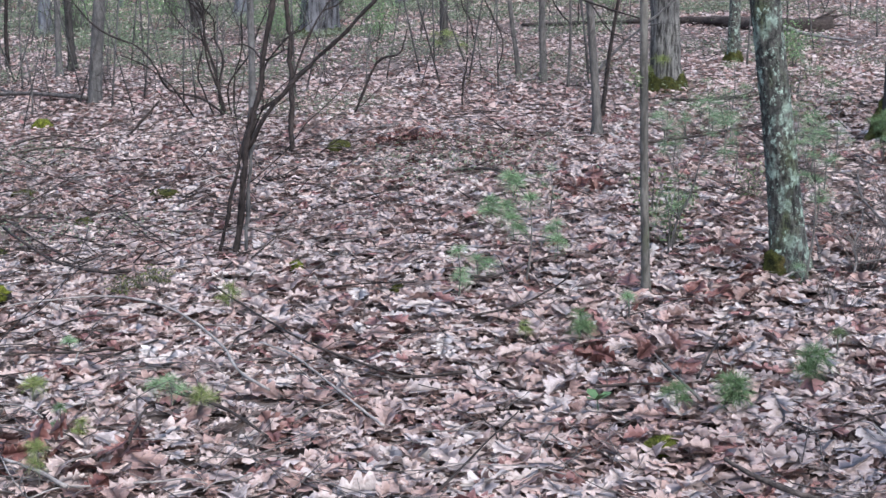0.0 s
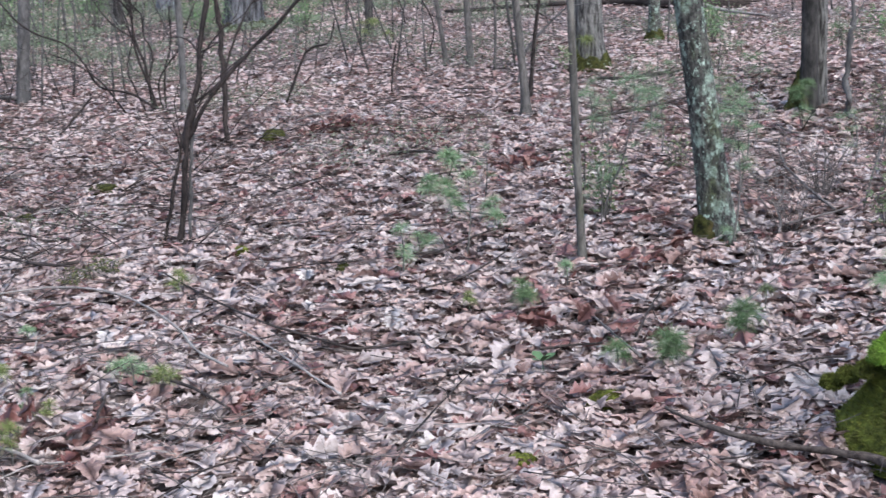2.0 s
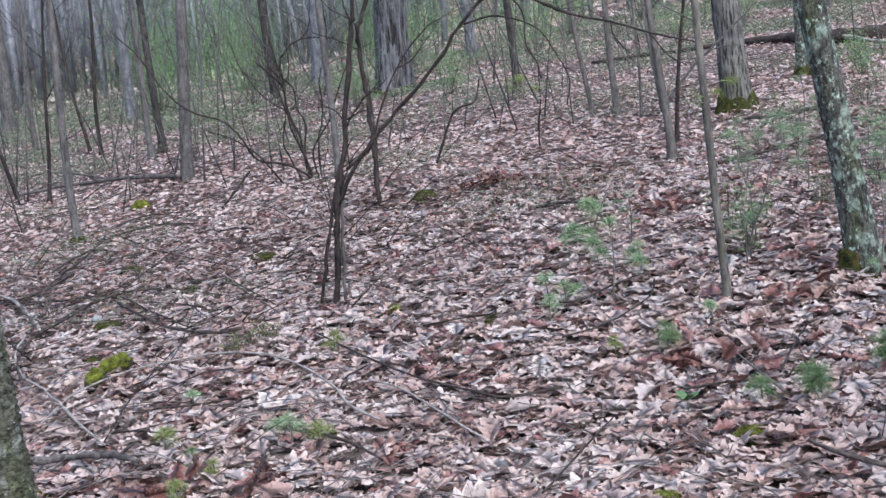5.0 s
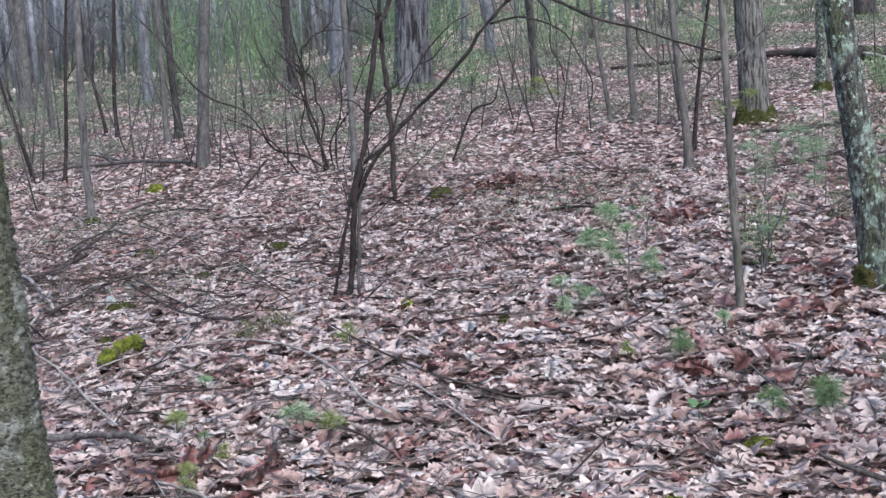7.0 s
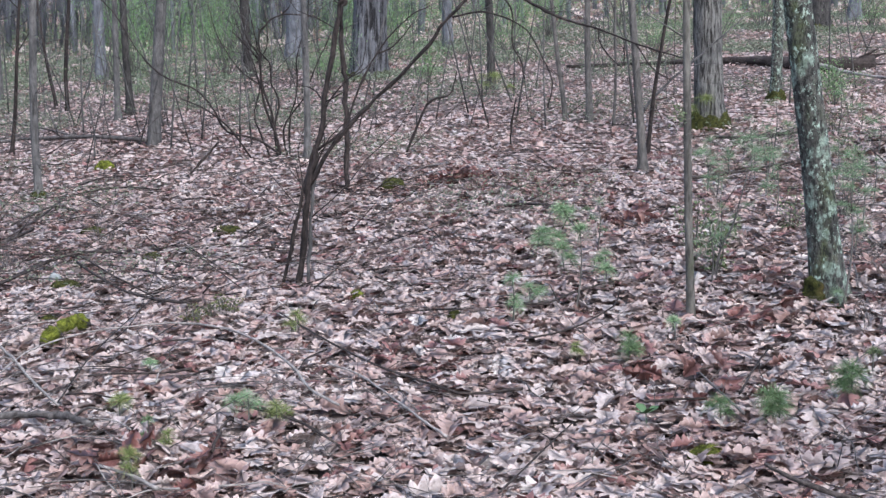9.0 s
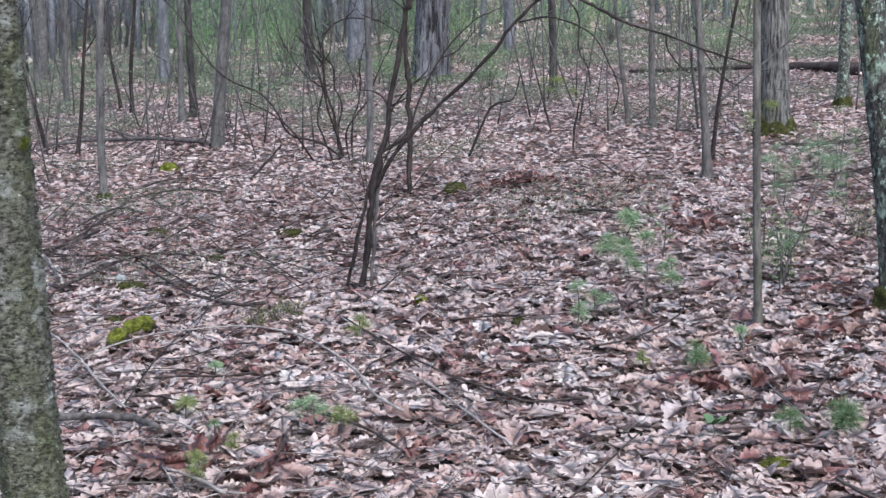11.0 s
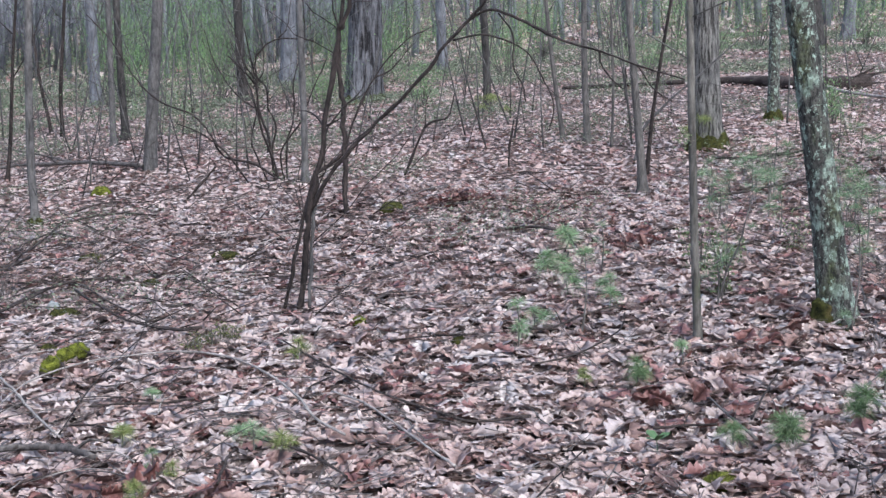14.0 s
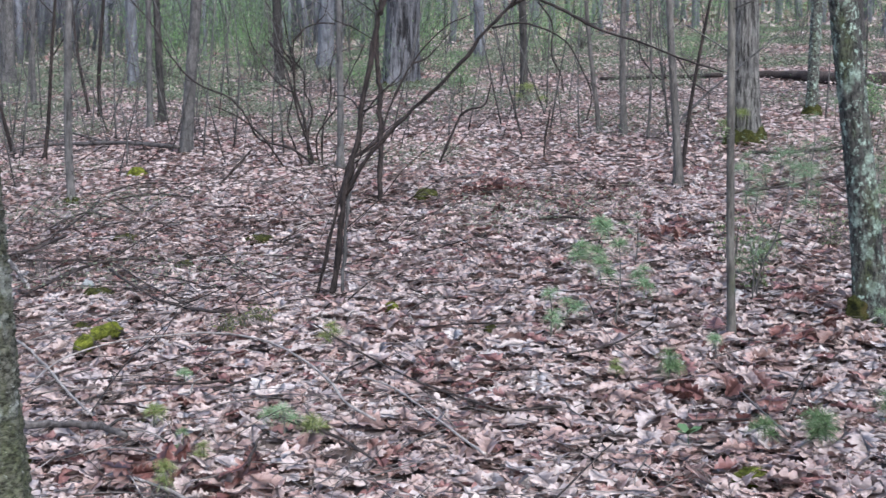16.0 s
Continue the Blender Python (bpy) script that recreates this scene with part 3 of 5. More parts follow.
tree("tree", -4.03, 26.05, -0.016, 0.090, 0.084, 1.45, 11.0, B_DARK, "dark tree trunk deeper in the wood", wob=0.006, twigs=4)
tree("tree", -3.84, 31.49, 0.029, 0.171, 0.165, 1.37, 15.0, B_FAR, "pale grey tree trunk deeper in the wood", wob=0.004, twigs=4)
tree("sapling", 0.35, 20.32, -0.033, 0.057, 0.053, 1.25, 8.5, B_DARK, "slim dark young tree standing in the leaves", "sapling", wob=0.012, twigs=6)
tree("sapling", 1.09, 15.67, -0.108, 0.028, 0.022, 1.18, 5.0, B_STEM, "thin leaning grey-brown sapling", "sapling", limbs=5, wob=0.015, low=1.8, twigs=6)
tree("sapling", 1.34, 15.51, -0.012, 0.038, 0.031, 1.28, 6.0, B_STEM, "thin upright grey-brown sapling", "sapling", limbs=5, wob=0.012, low=2.0, twigs=6)
tree("sapling", 1.47, 11.73, -0.068, 0.036, 0.029, 1.41, 6.0, B_STEM, "thin leaning sapling with a small root swelling", "sapling", limbs=5, flare=0.6, wob=0.01, low=2.0, twigs=6)
tree("sapling", 1.56, 15.05, 0.008, 0.015, 0.012, 1.30, 3.6, B_STEM, "very thin upright sapling", "sapling", limbs=5, wob=0.02, low=1.2, twigs=6)
tree("sapling", 1.64, 12.82, 0.137, 0.021, 0.016, 0.89, 4.0, B_SHRUB, "thin dark leaning sapling", "sapling", limbs=5, wob=0.02, low=1.0, twigs=6)
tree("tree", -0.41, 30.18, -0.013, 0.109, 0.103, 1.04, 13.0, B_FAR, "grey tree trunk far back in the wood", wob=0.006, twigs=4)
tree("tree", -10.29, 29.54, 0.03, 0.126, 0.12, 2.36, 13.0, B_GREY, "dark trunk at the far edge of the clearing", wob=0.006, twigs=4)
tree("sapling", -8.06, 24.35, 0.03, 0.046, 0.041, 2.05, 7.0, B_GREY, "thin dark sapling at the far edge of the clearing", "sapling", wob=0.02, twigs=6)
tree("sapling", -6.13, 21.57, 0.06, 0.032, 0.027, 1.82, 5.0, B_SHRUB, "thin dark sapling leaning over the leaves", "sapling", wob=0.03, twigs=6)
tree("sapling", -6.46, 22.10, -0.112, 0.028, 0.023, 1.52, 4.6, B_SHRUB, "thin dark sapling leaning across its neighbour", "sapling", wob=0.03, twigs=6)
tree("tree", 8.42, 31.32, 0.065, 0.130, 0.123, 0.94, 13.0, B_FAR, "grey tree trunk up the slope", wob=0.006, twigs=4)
tree("sapling", 6.54, 27.68, 0.0, 0.057, 0.056, 1.08, 8.0, B_GREY, "slim dark young tree up the slope", "sapling", wob=0.01, twigs=6)
tree("tree", 7.17, 29.18, -0.05, 0.192, 0.180, 1.0, 15.0, B_DARK, "stout dark oak trunk up the slope", moss=0.15, wob=0.004, twigs=4)
tree("sapling", -5.41, 16.59, 0.129, 0.025, 0.021, 1.05, 4.5, B_SHRUB, "thin dark sapling by the end of a fallen log", "sapling", wob=0.02, low=1.0, twigs=6)
tree("sapling", -6.17, 17.70, -0.25, 0.030, 0.023, 1.34, 4.5, B_SHRUB, "thin dark sapling leaning outward by a fallen log", "sapling", wob=0.02, low=1.2, twigs=6)
tree("maple_tree", -1.39, 3.73, -0.050, 0.081, 0.092, 1.61, 10.0, B_MAPLE, "near maple trunk with patchy lichen and green algae on its bark", flare=0.3, limbs=7, wob=0.004, low=3.4, relief=(0.010, (26, 44), 110, 0.009))
tree("oak_tree", 1.745, 3.82, 0.05, 0.155, 0.15, 1.23, 14.0, B_BIG_OAK, "big oak with a flared foot wrapped in bright green moss", flare=1.62, uneven=0.10, spread=0.29, moss=0.40, moss_mat=M_MOSS, arc=(187, 63), thick=0.07, relief=(0.014, (30, 7), 120, 0.014), limbs=8, wob=0.004, low=4, seed=8)
tree("tree", -3.58, 8.45, 0.01, 0.13, 0.12, 1.2, 12.0, B_DARK, "dark trunk with a mossy foot behind a maple", moss=0.16, flare=0.4, wob=0.004, low=4)

maple = bpy.data.objects["maple_tree"]
for kz, kx, kr in ((1.33, 0.055, 0.02), (1.315, 0.035, 0.014), (1.17, -0.005, 0.03)):
    knot = part("knot", lump("knot", B_HOLE, kr, 0.6 * kr, 1.2 * kr, int(100 * kz), 0.8, 0), maple, "dark rough knot in the bark")
    knot.location = (-0.048 * kz + kx - 0.02, -0.088, kz)
for kz, kx, kr in ((1.235, 0.118, 0.005), (1.222, 0.113, 0.004)):
    tuft_of_moss = part("moss_tuft", lump("moss_tuft", M_MOSS, kr, kr, 1.5 * kr, int(100 * kz), 0.4, 120), maple, "small tuft of green moss on the bark")
    tuft_of_moss.location = (-0.048 * kz + kx - 0.02, -0.05, kz)


def stick(name, points, r0, r1, label, material=B_STICK, lift=0.0, twigs=(), category="stick", group="", segs=7, rough=0.25, sink=0.0):
    """A fallen branch along places of the floor: its rod, and side twigs as parts. Each twig: where along it, turn, length."""
    x0, y0 = points[0]
    n = len(points)
    way = []
    for k, (x, y) in enumerate(points):
        h = 0.2 * lift * math.sin(math.pi * k / (n - 1)) if lift else 0.0
        way.append(Vector((x - x0, y - y0, g(x, y) - g(x0, y0) + h - sink + 0.028 + 0.8 * max(r0, r1))))
    path = glide(way, 5)
    rnd = random.Random(int(100 * x0 + 31 * y0))
    path = [p + Vector((rnd.gauss(0, 0.3 * r0), rnd.gauss(0, 0.3 * r0), rnd.gauss(0, 0.15 * r0))) for p in path]
    SUNK.extend((p.x + x0, p.y + y0) for p in path)
    base = root(name, x0, y0)
    v, f = tube(path, [max(r * rnd.uniform(0.88, 1.12), 0.0015) for r in taper(len(path), r0, r1)], segs, rough)
    part("rod", mesh_of("rod", v, f, material), base)
    for at, turn, length in twigs:
        i = min(int(at * (len(path) - 1)), len(path) - 2)
        d = (path[i + 1] - path[i]).normalized()
        e = Matrix.Rotation(radians(turn), 3, "Z") @ d + Vector((0, 0, 0.25))
        q = [path[i], path[i] + e * length * 0.5 + Vector((0, 0, 0.02)), path[i] + e * length + Vector((0, 0, -0.01))]
        v, f = tube(glide(q, 3), taper(7, r0 * 0.5, r0 * 0.18), 5)
        part("twig", mesh_of("twig", v, f, material), base)
    return tagged(base, label, category, group)


# ---- logs and fallen branches ----
stick("fallen_log", [(-6.12, 17.59), (-5.77, 17.9), (-5.35, 17.7), (-4.57, 17.09), (-3.73, 16.31)], 0.02, 0.026, "thin dark fallen log lying across the leaves", B_LOG, category="log", twigs=((0.35, 150, 0.9), (0.6, -60, 0.5)))
stick("fallen_branch", [(-6.83, 19.62), (-6.48, 19.87), (-5.81, 19.16), (-4.97, 17.67)], 0.011, 0.014, "crooked grey branch above a fallen log", B_STICK, category="branch", lift=0.05, twigs=((0.5, 60, 0.3),))
stick("fallen_branch", [(-5.97, 18.75), (-6.16, 18.15), (-6.0, 17.06)], 0.014, 0.009, "short grey fork of a fallen log", B_LOG, category="branch")
stick("stick", [(-3.75, 13.44), (-3.65, 13.82), (-3.42, 13.89)], 0.010, 0.008, "dark stick lying in the leaves", B_ROT)
stick("fallen_branch", [(-3.47, 10.53), (-3.51, 11.23), (-3.47, 11.7), (-3.2, 11.4)], 0.008, 0.010, "dark crooked branch on the leaves", B_ROT, category="branch", lift=0.05, twigs=((0.5, 50, 0.25), (0.7, -60, 0.2)))
stick("stick", [(-2.74, 6.55), (-2.27, 5.51), (-2.02, 5.01)], 0.004, 0.006, "thin dark stick beside a maple", B_ROT, lift=0.05)
big_log = stick("fallen_log", [(3.6, 21.2), (3.99, 20.87), (4.35, 20.17), (4.69, 19.60), (5.09, 19.33), (5.48, 19.32)], 0.04, 0.125, "dark rotten fallen log with a ragged broken end", B_ROT, category="log", segs=16, rough=0.7, sink=0.09)
for k in range(7):
    a0 = 0.9 * k
    tip = Vector((1.9 + 0.10 * (k % 3), -1.88 + 0.07 * math.cos(a0), 0.13 + 0.075 * math.sin(a0) + (0.09 if k % 3 == 1 else 0)))
    v, f = tube([Vector((1.72, -1.87 + 0.05 * math.cos(a0), 0.09 + 0.05 * math.sin(a0))), tip], [0.03, 0.006], 5)
    part("splinter", mesh_of("splinter", v, f, B_ROT), big_log, "ragged splinter of dark wood")
stick("fallen_log", [(1.62, 22.9), (2.15, 22.6), (2.83, 22.01), (3.32, 21.45)], 0.028, 0.035, "thin dark fallen log on the slope", B_ROT, category="log")
stick("fallen_branch", [(4.77, 19.47), (4.94, 18.46), (5.20, 17.32)], 0.03, 0.015, "pale bleached fallen branch below a dark log", B_PALE, category="branch")
stick("fallen_branch", [(0.95, 4.26), (0.99, 4.13), (1.11, 3.92), (1.27, 3.77), (1.38, 3.66), (1.42, 3.56), (1.51, 3.45), (1.55, 3.36)], 0.006, 0.016, "dark knobbly fallen branch running to a mossy oak", B_LIMB, category="branch", segs=9, rough=0.5, twigs=((0.75, 60, 0.16), (0.8, -70, 0.18), (0.68, -50, 0.14)))
stick("fallen_branch", [(-2.23, 5.35), (-1.81, 5.16), (-1.62, 5.11), (-1.49, 5.04), (-1.37, 4.90)], 0.016, 0.012, "grey fallen branch with a broken end in the leaves", B_LOG, category="branch", segs=9, twigs=((0.8, 50, 0.12),))
stick("stick", [(-0.94, 6.88), (-0.64, 6.22), (-0.38, 5.70), (-0.13, 5.38), (0.00, 5.26), (0.22, 5.31)], 0.004, 0.006, "long thin dark stick lying on the leaves", B_ROT, twigs=((0.45, 60, 0.15), (0.7, -50, 0.12)))
stick("stick", [(-0.59, 5.77), (-0.44, 5.55), (-0.30, 5.24), (-0.14, 4.88), (-0.07, 4.73)], 0.004, 0.005, "straight grey stick lying on the leaves", B_PALE)
stick("fallen_branch", [(-2.01, 5.75), (-2.00, 6.22), (-1.86, 6.52), (-1.68, 6.62), (-1.38, 6.65), (-1.11, 6.44), (-0.89, 6.07), (-0.72, 5.65), (-0.61, 5.30), (-0.48, 5.09)], 0.004, 0.006, "long arching grey branch bowed over the leaves", B_PALE, category="branch", lift=0.09, twigs=((0.3, 40, 0.5), (0.55, 50, 0.3), (0.8, -35, 0.3)))
stick("stick", [(-0.77, 5.05), (-0.61, 4.87), (-0.51, 4.74), (-0.43, 4.58)], 0.005, 0.003, "short dark stick among pine seedlings", B_ROT)
stick("stick", [(0.10, 4.11), (0.29, 4.62), (0.39, 4.89)], 0.004, 0.002, "thin dark twig standing out of the leaves", B_SHRUB, lift=0.04)
stick("stick", [(0.66, 5.08), (0.77, 5.08), (0.89, 5.06)], 0.006, 0.004, "dark stick behind a green sprig", B_ROT, twigs=((0.5, 60, 0.1),))
stick("fallen_branch", [(0.91, 5.60), (0.93, 5.21), (0.99, 4.83)], 0.003, 0.006, "forked grey branch propped in the leaves", B_STICK, category="branch", lift=0.08, twigs=((0.75, 150, 0.2), (0.5, 130, 0.2)))
stick("stick", [(1.02, 5.09), (1.15, 5.42), (1.25, 5.69)], 0.005, 0.003, "thin dark twig rising from the leaves", B_SHRUB, lift=0.06)
stick("fallen_branch", [(-1.60, 5.26), (-1.65, 5.91), (-1.69, 6.67), (-1.75, 7.61)], 0.0035, 0.002, "thin dark whip lying slantwise on the leaves", B_SHRUB, category="branch", lift=0.07, twigs=((0.3, 25, 0.4), (0.6, -25, 0.4)))
stick("fallen_branch", [(-2.81, 8.24), (-2.77, 8.75), (-2.64, 9.19), (-2.41, 9.29), (-2.28, 9.20)], 0.012, 0.008, "bent dark branch on the leaves by a mossy stone", B_ROT, category="branch", lift=0.04)
stick("fallen_branch", [(-3.27, 9.35), (-3.01, 9.28), (-2.64, 9.25), (-2.21, 8.50), (-1.78, 7.73)], 0.007, 0.005, "dark branch lying among low twigs", B_ROT, category="branch", twigs=((0.5, 40, 0.4), (0.7, -40, 0.3)))
stick("fallen_branch", [(-2.89, 8.19), (-2.78, 7.66), (-2.55, 7.07), (-2.3, 6.63), (-2.05, 6.12), (-1.8, 5.63), (-1.58, 5.23)], 0.008, 0.005, "curved grey dead branch lying on the leaves", B_PALE, category="branch", twigs=((0.4, 50, 0.2), (0.7, -50, 0.15)))
stick("stick", [(-1.58, 5.67), (-1.46, 5.69), (-1.26, 5.68), (-1.16, 5.73)], 0.004, 0.006, "dark stick half sunk in the leaves", B_ROT)
stick("stick", [(-1.75, 7.61), (-1.58, 7.41), (-1.43, 7.40)], 0.008, 0.010, "short dark piece of wood in the leaves", B_ROT)
stick("stick", [(2.43, 13.03), (2.75, 12.95), (2.95, 12.89)], 0.012, 0.009, "dark stick on the slope", B_ROT)
stick("fallen_branch", [(1.65, 10.46), (2.11, 10.81), (2.70, 11.21)], 0.012, 0.008, "dark fallen branch on the leaves", B_ROT, category="branch", twigs=((0.4, 50, 0.4),))
stick("stick", [(2.34, 13.23), (2.78, 12.80), (3.10, 12.82)], 0.013, 0.009, "dark stick lying behind the lichen tree", B_ROT)
stick("fallen_branch", [(-3.53, 12.78), (-3.2, 12.87), (-2.75, 12.4)], 0.009, 0.006, "dark fallen branch on the leaves", B_ROT, category="branch", twigs=((0.4, 40, 0.5), (0.6, -40, 0.4)))
stick("fallen_branch", [(-3.33, 10.31), (-3.43, 11.24), (-3.68, 12.8)], 0.007, 0.010, "dark forked branch pointing away in the leaves", B_ROT, category="branch", twigs=((0.3, 35, 0.5), (0.5, -30, 0.6)))
stick("stick", [(0.26, 9.83), (0.42, 9.80), (0.60, 9.45)], 0.012, 0.008, "dark stick behind a small pine", B_ROT)
stick("stick", [(0.26, 6.03), (0.48, 6.20), (0.70, 6.58), (0.76, 6.89)], 0.005, 0.004, "thin dark stick near a sapling", B_ROT)
stick("stick", [(0.28, 6.74), (0.39, 6.71), (0.54, 6.91), (0.75, 7.07)], 0.007, 0.004, "dark twig under a small pine", B_ROT, twigs=((0.5, 50, 0.2),))
stick("stick", [(-0.86, 4.54), (-0.87, 4.78), (-0.86, 4.91)], 0.006, 0.005, "short dark stick in the leaves", B_ROT)
stick("stick", [(-1.22, 4.45), (-1.09, 4.34), (-0.97, 4.21)], 0.005, 0.007, "pale thin stick in the near leaves", B_PALE)
stick("stick", [(-0.81, 5.06), (-0.62, 4.89), (-0.43, 4.60)], 0.006, 0.004, "dark twig by pine seedlings", B_ROT)
stick("fallen_branch", [(-3.80, 9.92), (-3.46, 9.50), (-3.20, 9.05), (-2.85, 8.31)], 0.013, 0.009, "pale bent dead branch on the leaves", B_PALE, category="branch", lift=0.06)
stick("fallen_branch", [(-2.46, 6.83), (-2.67, 7.37), (-2.80, 8.01), (-2.75, 8.66), (-2.70, 9.14), (-2.55, 9.32), (-2.25, 9.20)], 0.007, 0.005, "thin dark branch bent in a loop over the leaves", B_ROT, category="branch", lift=0.05, twigs=((0.5, 40, 0.3),))
stick("fallen_branch", [(-3.43, 9.48), (-3.24, 9.13), (-3.08, 8.81), (-2.9, 8.4)], 0.016, 0.013, "short bent piece of grey dead wood", B_STICK, category="branch", lift=0.03)
stick("stick", [(-3.21, 10.22), (-3.26, 9.75), (-3.40, 9.38)], 0.012, 0.008, "dark stick lying on the leaves", B_ROT)
stick("stick", [(-2.54, 8.95), (-1.95, 7.88), (-1.44, 7.29)], 0.009, 0.006, "dark stick near olive moss", B_ROT, twigs=((0.5, 40, 0.25),))
stick("fallen_branch", [(-1.74, 6.18), (-1.64, 6.59), (-1.89, 8.30), (-2.19, 9.85)], 0.003, 0.002, "thin bare whip lying slantwise on the leaves", B_SHRUB, category="branch", lift=0.08)
stick("fallen_branch", [(2.73, 8.91), (2.54, 8.25), (2.45, 7.86), (2.37, 7.27), (2.29, 6.59)], 0.005, 0.007, "bent grey broken branch in a tangle of twigs", B_STICK, category="branch", lift=0.04)
stick("fallen_branch", [(2.17, 7.48), (2.28, 7.58), (2.40, 7.69)], 0.005, 0.004, "short grey broken branch in a tangle of twigs", B_STICK, category="branch", lift=0.03)
stick("fallen_branch", [(2.38, 7.64), (2.22, 7.16), (2.07, 6.77), (2.00, 6.50), (1.93, 6.29)], 0.004, 0.006, "crooked pale branch in a tangle of twigs", B_STICK, category="branch", lift=0.04)
stick("fallen_branch", [(2.00, 6.43), (2.17, 6.47), (2.38, 6.61)], 0.006, 0.004, "straight grey branch lying over the leaves", B_STICK, category="branch", lift=0.03)
stick("fallen_branch", [(2.82, 10.89), (2.84, 10.55), (2.81, 9.97)], 0.005, 0.004, "bent dark twig arching over the leaves", B_STICK, category="branch", lift=0.04)
stick("fallen_branch", [(2.92, 9.59), (2.89, 9.18), (2.98, 9.11)], 0.006, 0.005, "thin grey branch near a mossy trunk", B_STICK, category="branch", lift=0.03)
stick("fallen_branch", [(1.96, 7.03), (1.89, 6.70), (1.85, 6.54)], 0.004, 0.005, "short upright pale twig in the leaves", B_STICK, category="branch", lift=0.03)

# ---- small fallen twigs, each bent its own way ----
trnd = random.Random(17)
for k in range(280):
    d, a = 3.4 + 11 * trnd.random() ** 1.3, radians(trnd.uniform(-25, 28) if k < 180 else trnd.uniform(-25, -2))
    x, y, turn, length = d * math.sin(a), d * math.cos(a), trnd.uniform(0, 6.3), trnd.uniform(0.12, 0.55) * (0.7 + 0.05 * d)
    r = trnd.uniform(0.0018, 0.0045) * (0.7 + 0.06 * d)
    pts = []
    for u in (0, 0.35, 0.7, 1.0):
        px, py = length * u * math.cos(turn) + trnd.gauss(0, 0.03 * length), length * u * math.sin(turn) + trnd.gauss(0, 0.03 * length)
        pts.append(Vector((px, py, g(x + px, y + py) - g(x, y) + 0.018 + 0.02 * math.sin(3 * u) * trnd.random())))
    v, f = tube(glide(pts, 3), taper(10, r, r * 0.5), 5)
    if k % 3 == 0:
        tube([pts[1], pts[1].lerp(pts[3], 0.4) + Vector((trnd.gauss(0, 0.1), trnd.gauss(0, 0.1), 0.02)) * length * 2], [r * 0.7, r * 0.3], 4, verts=v, faces=f)
    ob = new("twig", mesh_of("twig", v, f, (B_ROT, B_STICK, B_STICK, B_SHRUB, B_PALE)[k % 5]))
    ob.location = (x, y, g(x, y))
    tagged(ob, "thin bare fallen twig on the dry leaves", "twig", "fallen twigs")


# the finest twigs, too many to count
verts, faces = [], []
for k in range(620):
    d, a = 3.6 + 10.4 * trnd.random() ** 1.3, radians(trnd.uniform(-26, 28) if k % 2 else trnd.uniform(-26, 2))
    x, y, turn, length = d * math.sin(a), d * math.cos(a), trnd.uniform(0, 6.3), trnd.uniform(0.15, 0.5)
    r = trnd.uniform(0.0012, 0.0024) * (0.72 + 0.07 * d)
    rise, bend = trnd.uniform(0.0, 0.16) * (trnd.random() < 0.6), trnd.gauss(0, 0.12)
    pts = []
    for u in (0, 0.33, 0.66, 1.0):
        px = x + length * (u * math.cos(turn) - bend * math.sin(3.14 * u) * math.sin(turn)) + trnd.gauss(0, 0.02 * length)
        py = y + length * (u * math.sin(turn) + bend * math.sin(3.14 * u) * math.cos(turn)) + trnd.gauss(0, 0.02 * length)
        pts.append(Vector((px, py, g(px, py) + 0.02 + rise * u)))
    tube(glide(pts, 2), taper(7, r, 0.5 * r), 4, verts=verts, faces=faces)
for k in range(150):
    x, y, turn, length = trnd.gauss(2.55, 0.4), trnd.gauss(7.3, 0.55), trnd.uniform(0, 6.3), trnd.uniform(0.15, 0.6)
    r, rise = trnd.uniform(0.0014, 0.003), trnd.uniform(0.0, 0.22)
    pts = []
    for u in (0, 0.5, 1.0):
        px, py = x + length * u * math.cos(turn) + trnd.gauss(0, 0.03), y + length * u * math.sin(turn) + trnd.gauss(0, 0.03)
        pts.append(Vector((px, py, g(px, py) + 0.005 + rise * u)))
    tube(glide(pts, 3), taper(7, r, 0.5 * r), 4, verts=verts, faces=faces)
fine_twigs = new("twig_litter", mesh_of("twig_litter", verts, faces, B_STICK))
tagged(fine_twigs, "fine broken grey twigs strewn over the dry leaves", "twigs", kind="stuff")

# dark broken twigs farther off
verts, faces = [], []
for k in range(2300):
    d, a = trnd.uniform(7.5, 30.0), radians(trnd.uniform(-26, 26) if k % 3 else trnd.uniform(-26, -4))
    x, y, turn, length = d * math.sin(a), d * math.cos(a), trnd.uniform(0, 6.3), trnd.uniform(0.2, 0.8)
    r = trnd.uniform(0.003, 0.006)
    rise = trnd.uniform(0.0, 0.5) * (trnd.random() < 0.35)
    end = (x + length * math.cos(turn), y + length * math.sin(turn))
    tube([Vector((x, y, g(x, y))), Vector((*end, g(*end) + 0.01 + rise * length))], [r, 0.5 * r], 4, verts=verts, faces=faces)
dark_twigs = new("twig_litter", mesh_of("twig_litter", verts, faces, B_ROT))
tagged(dark_twigs, "dark broken twigs strewn over the dry leaves", "twigs", kind="stuff")


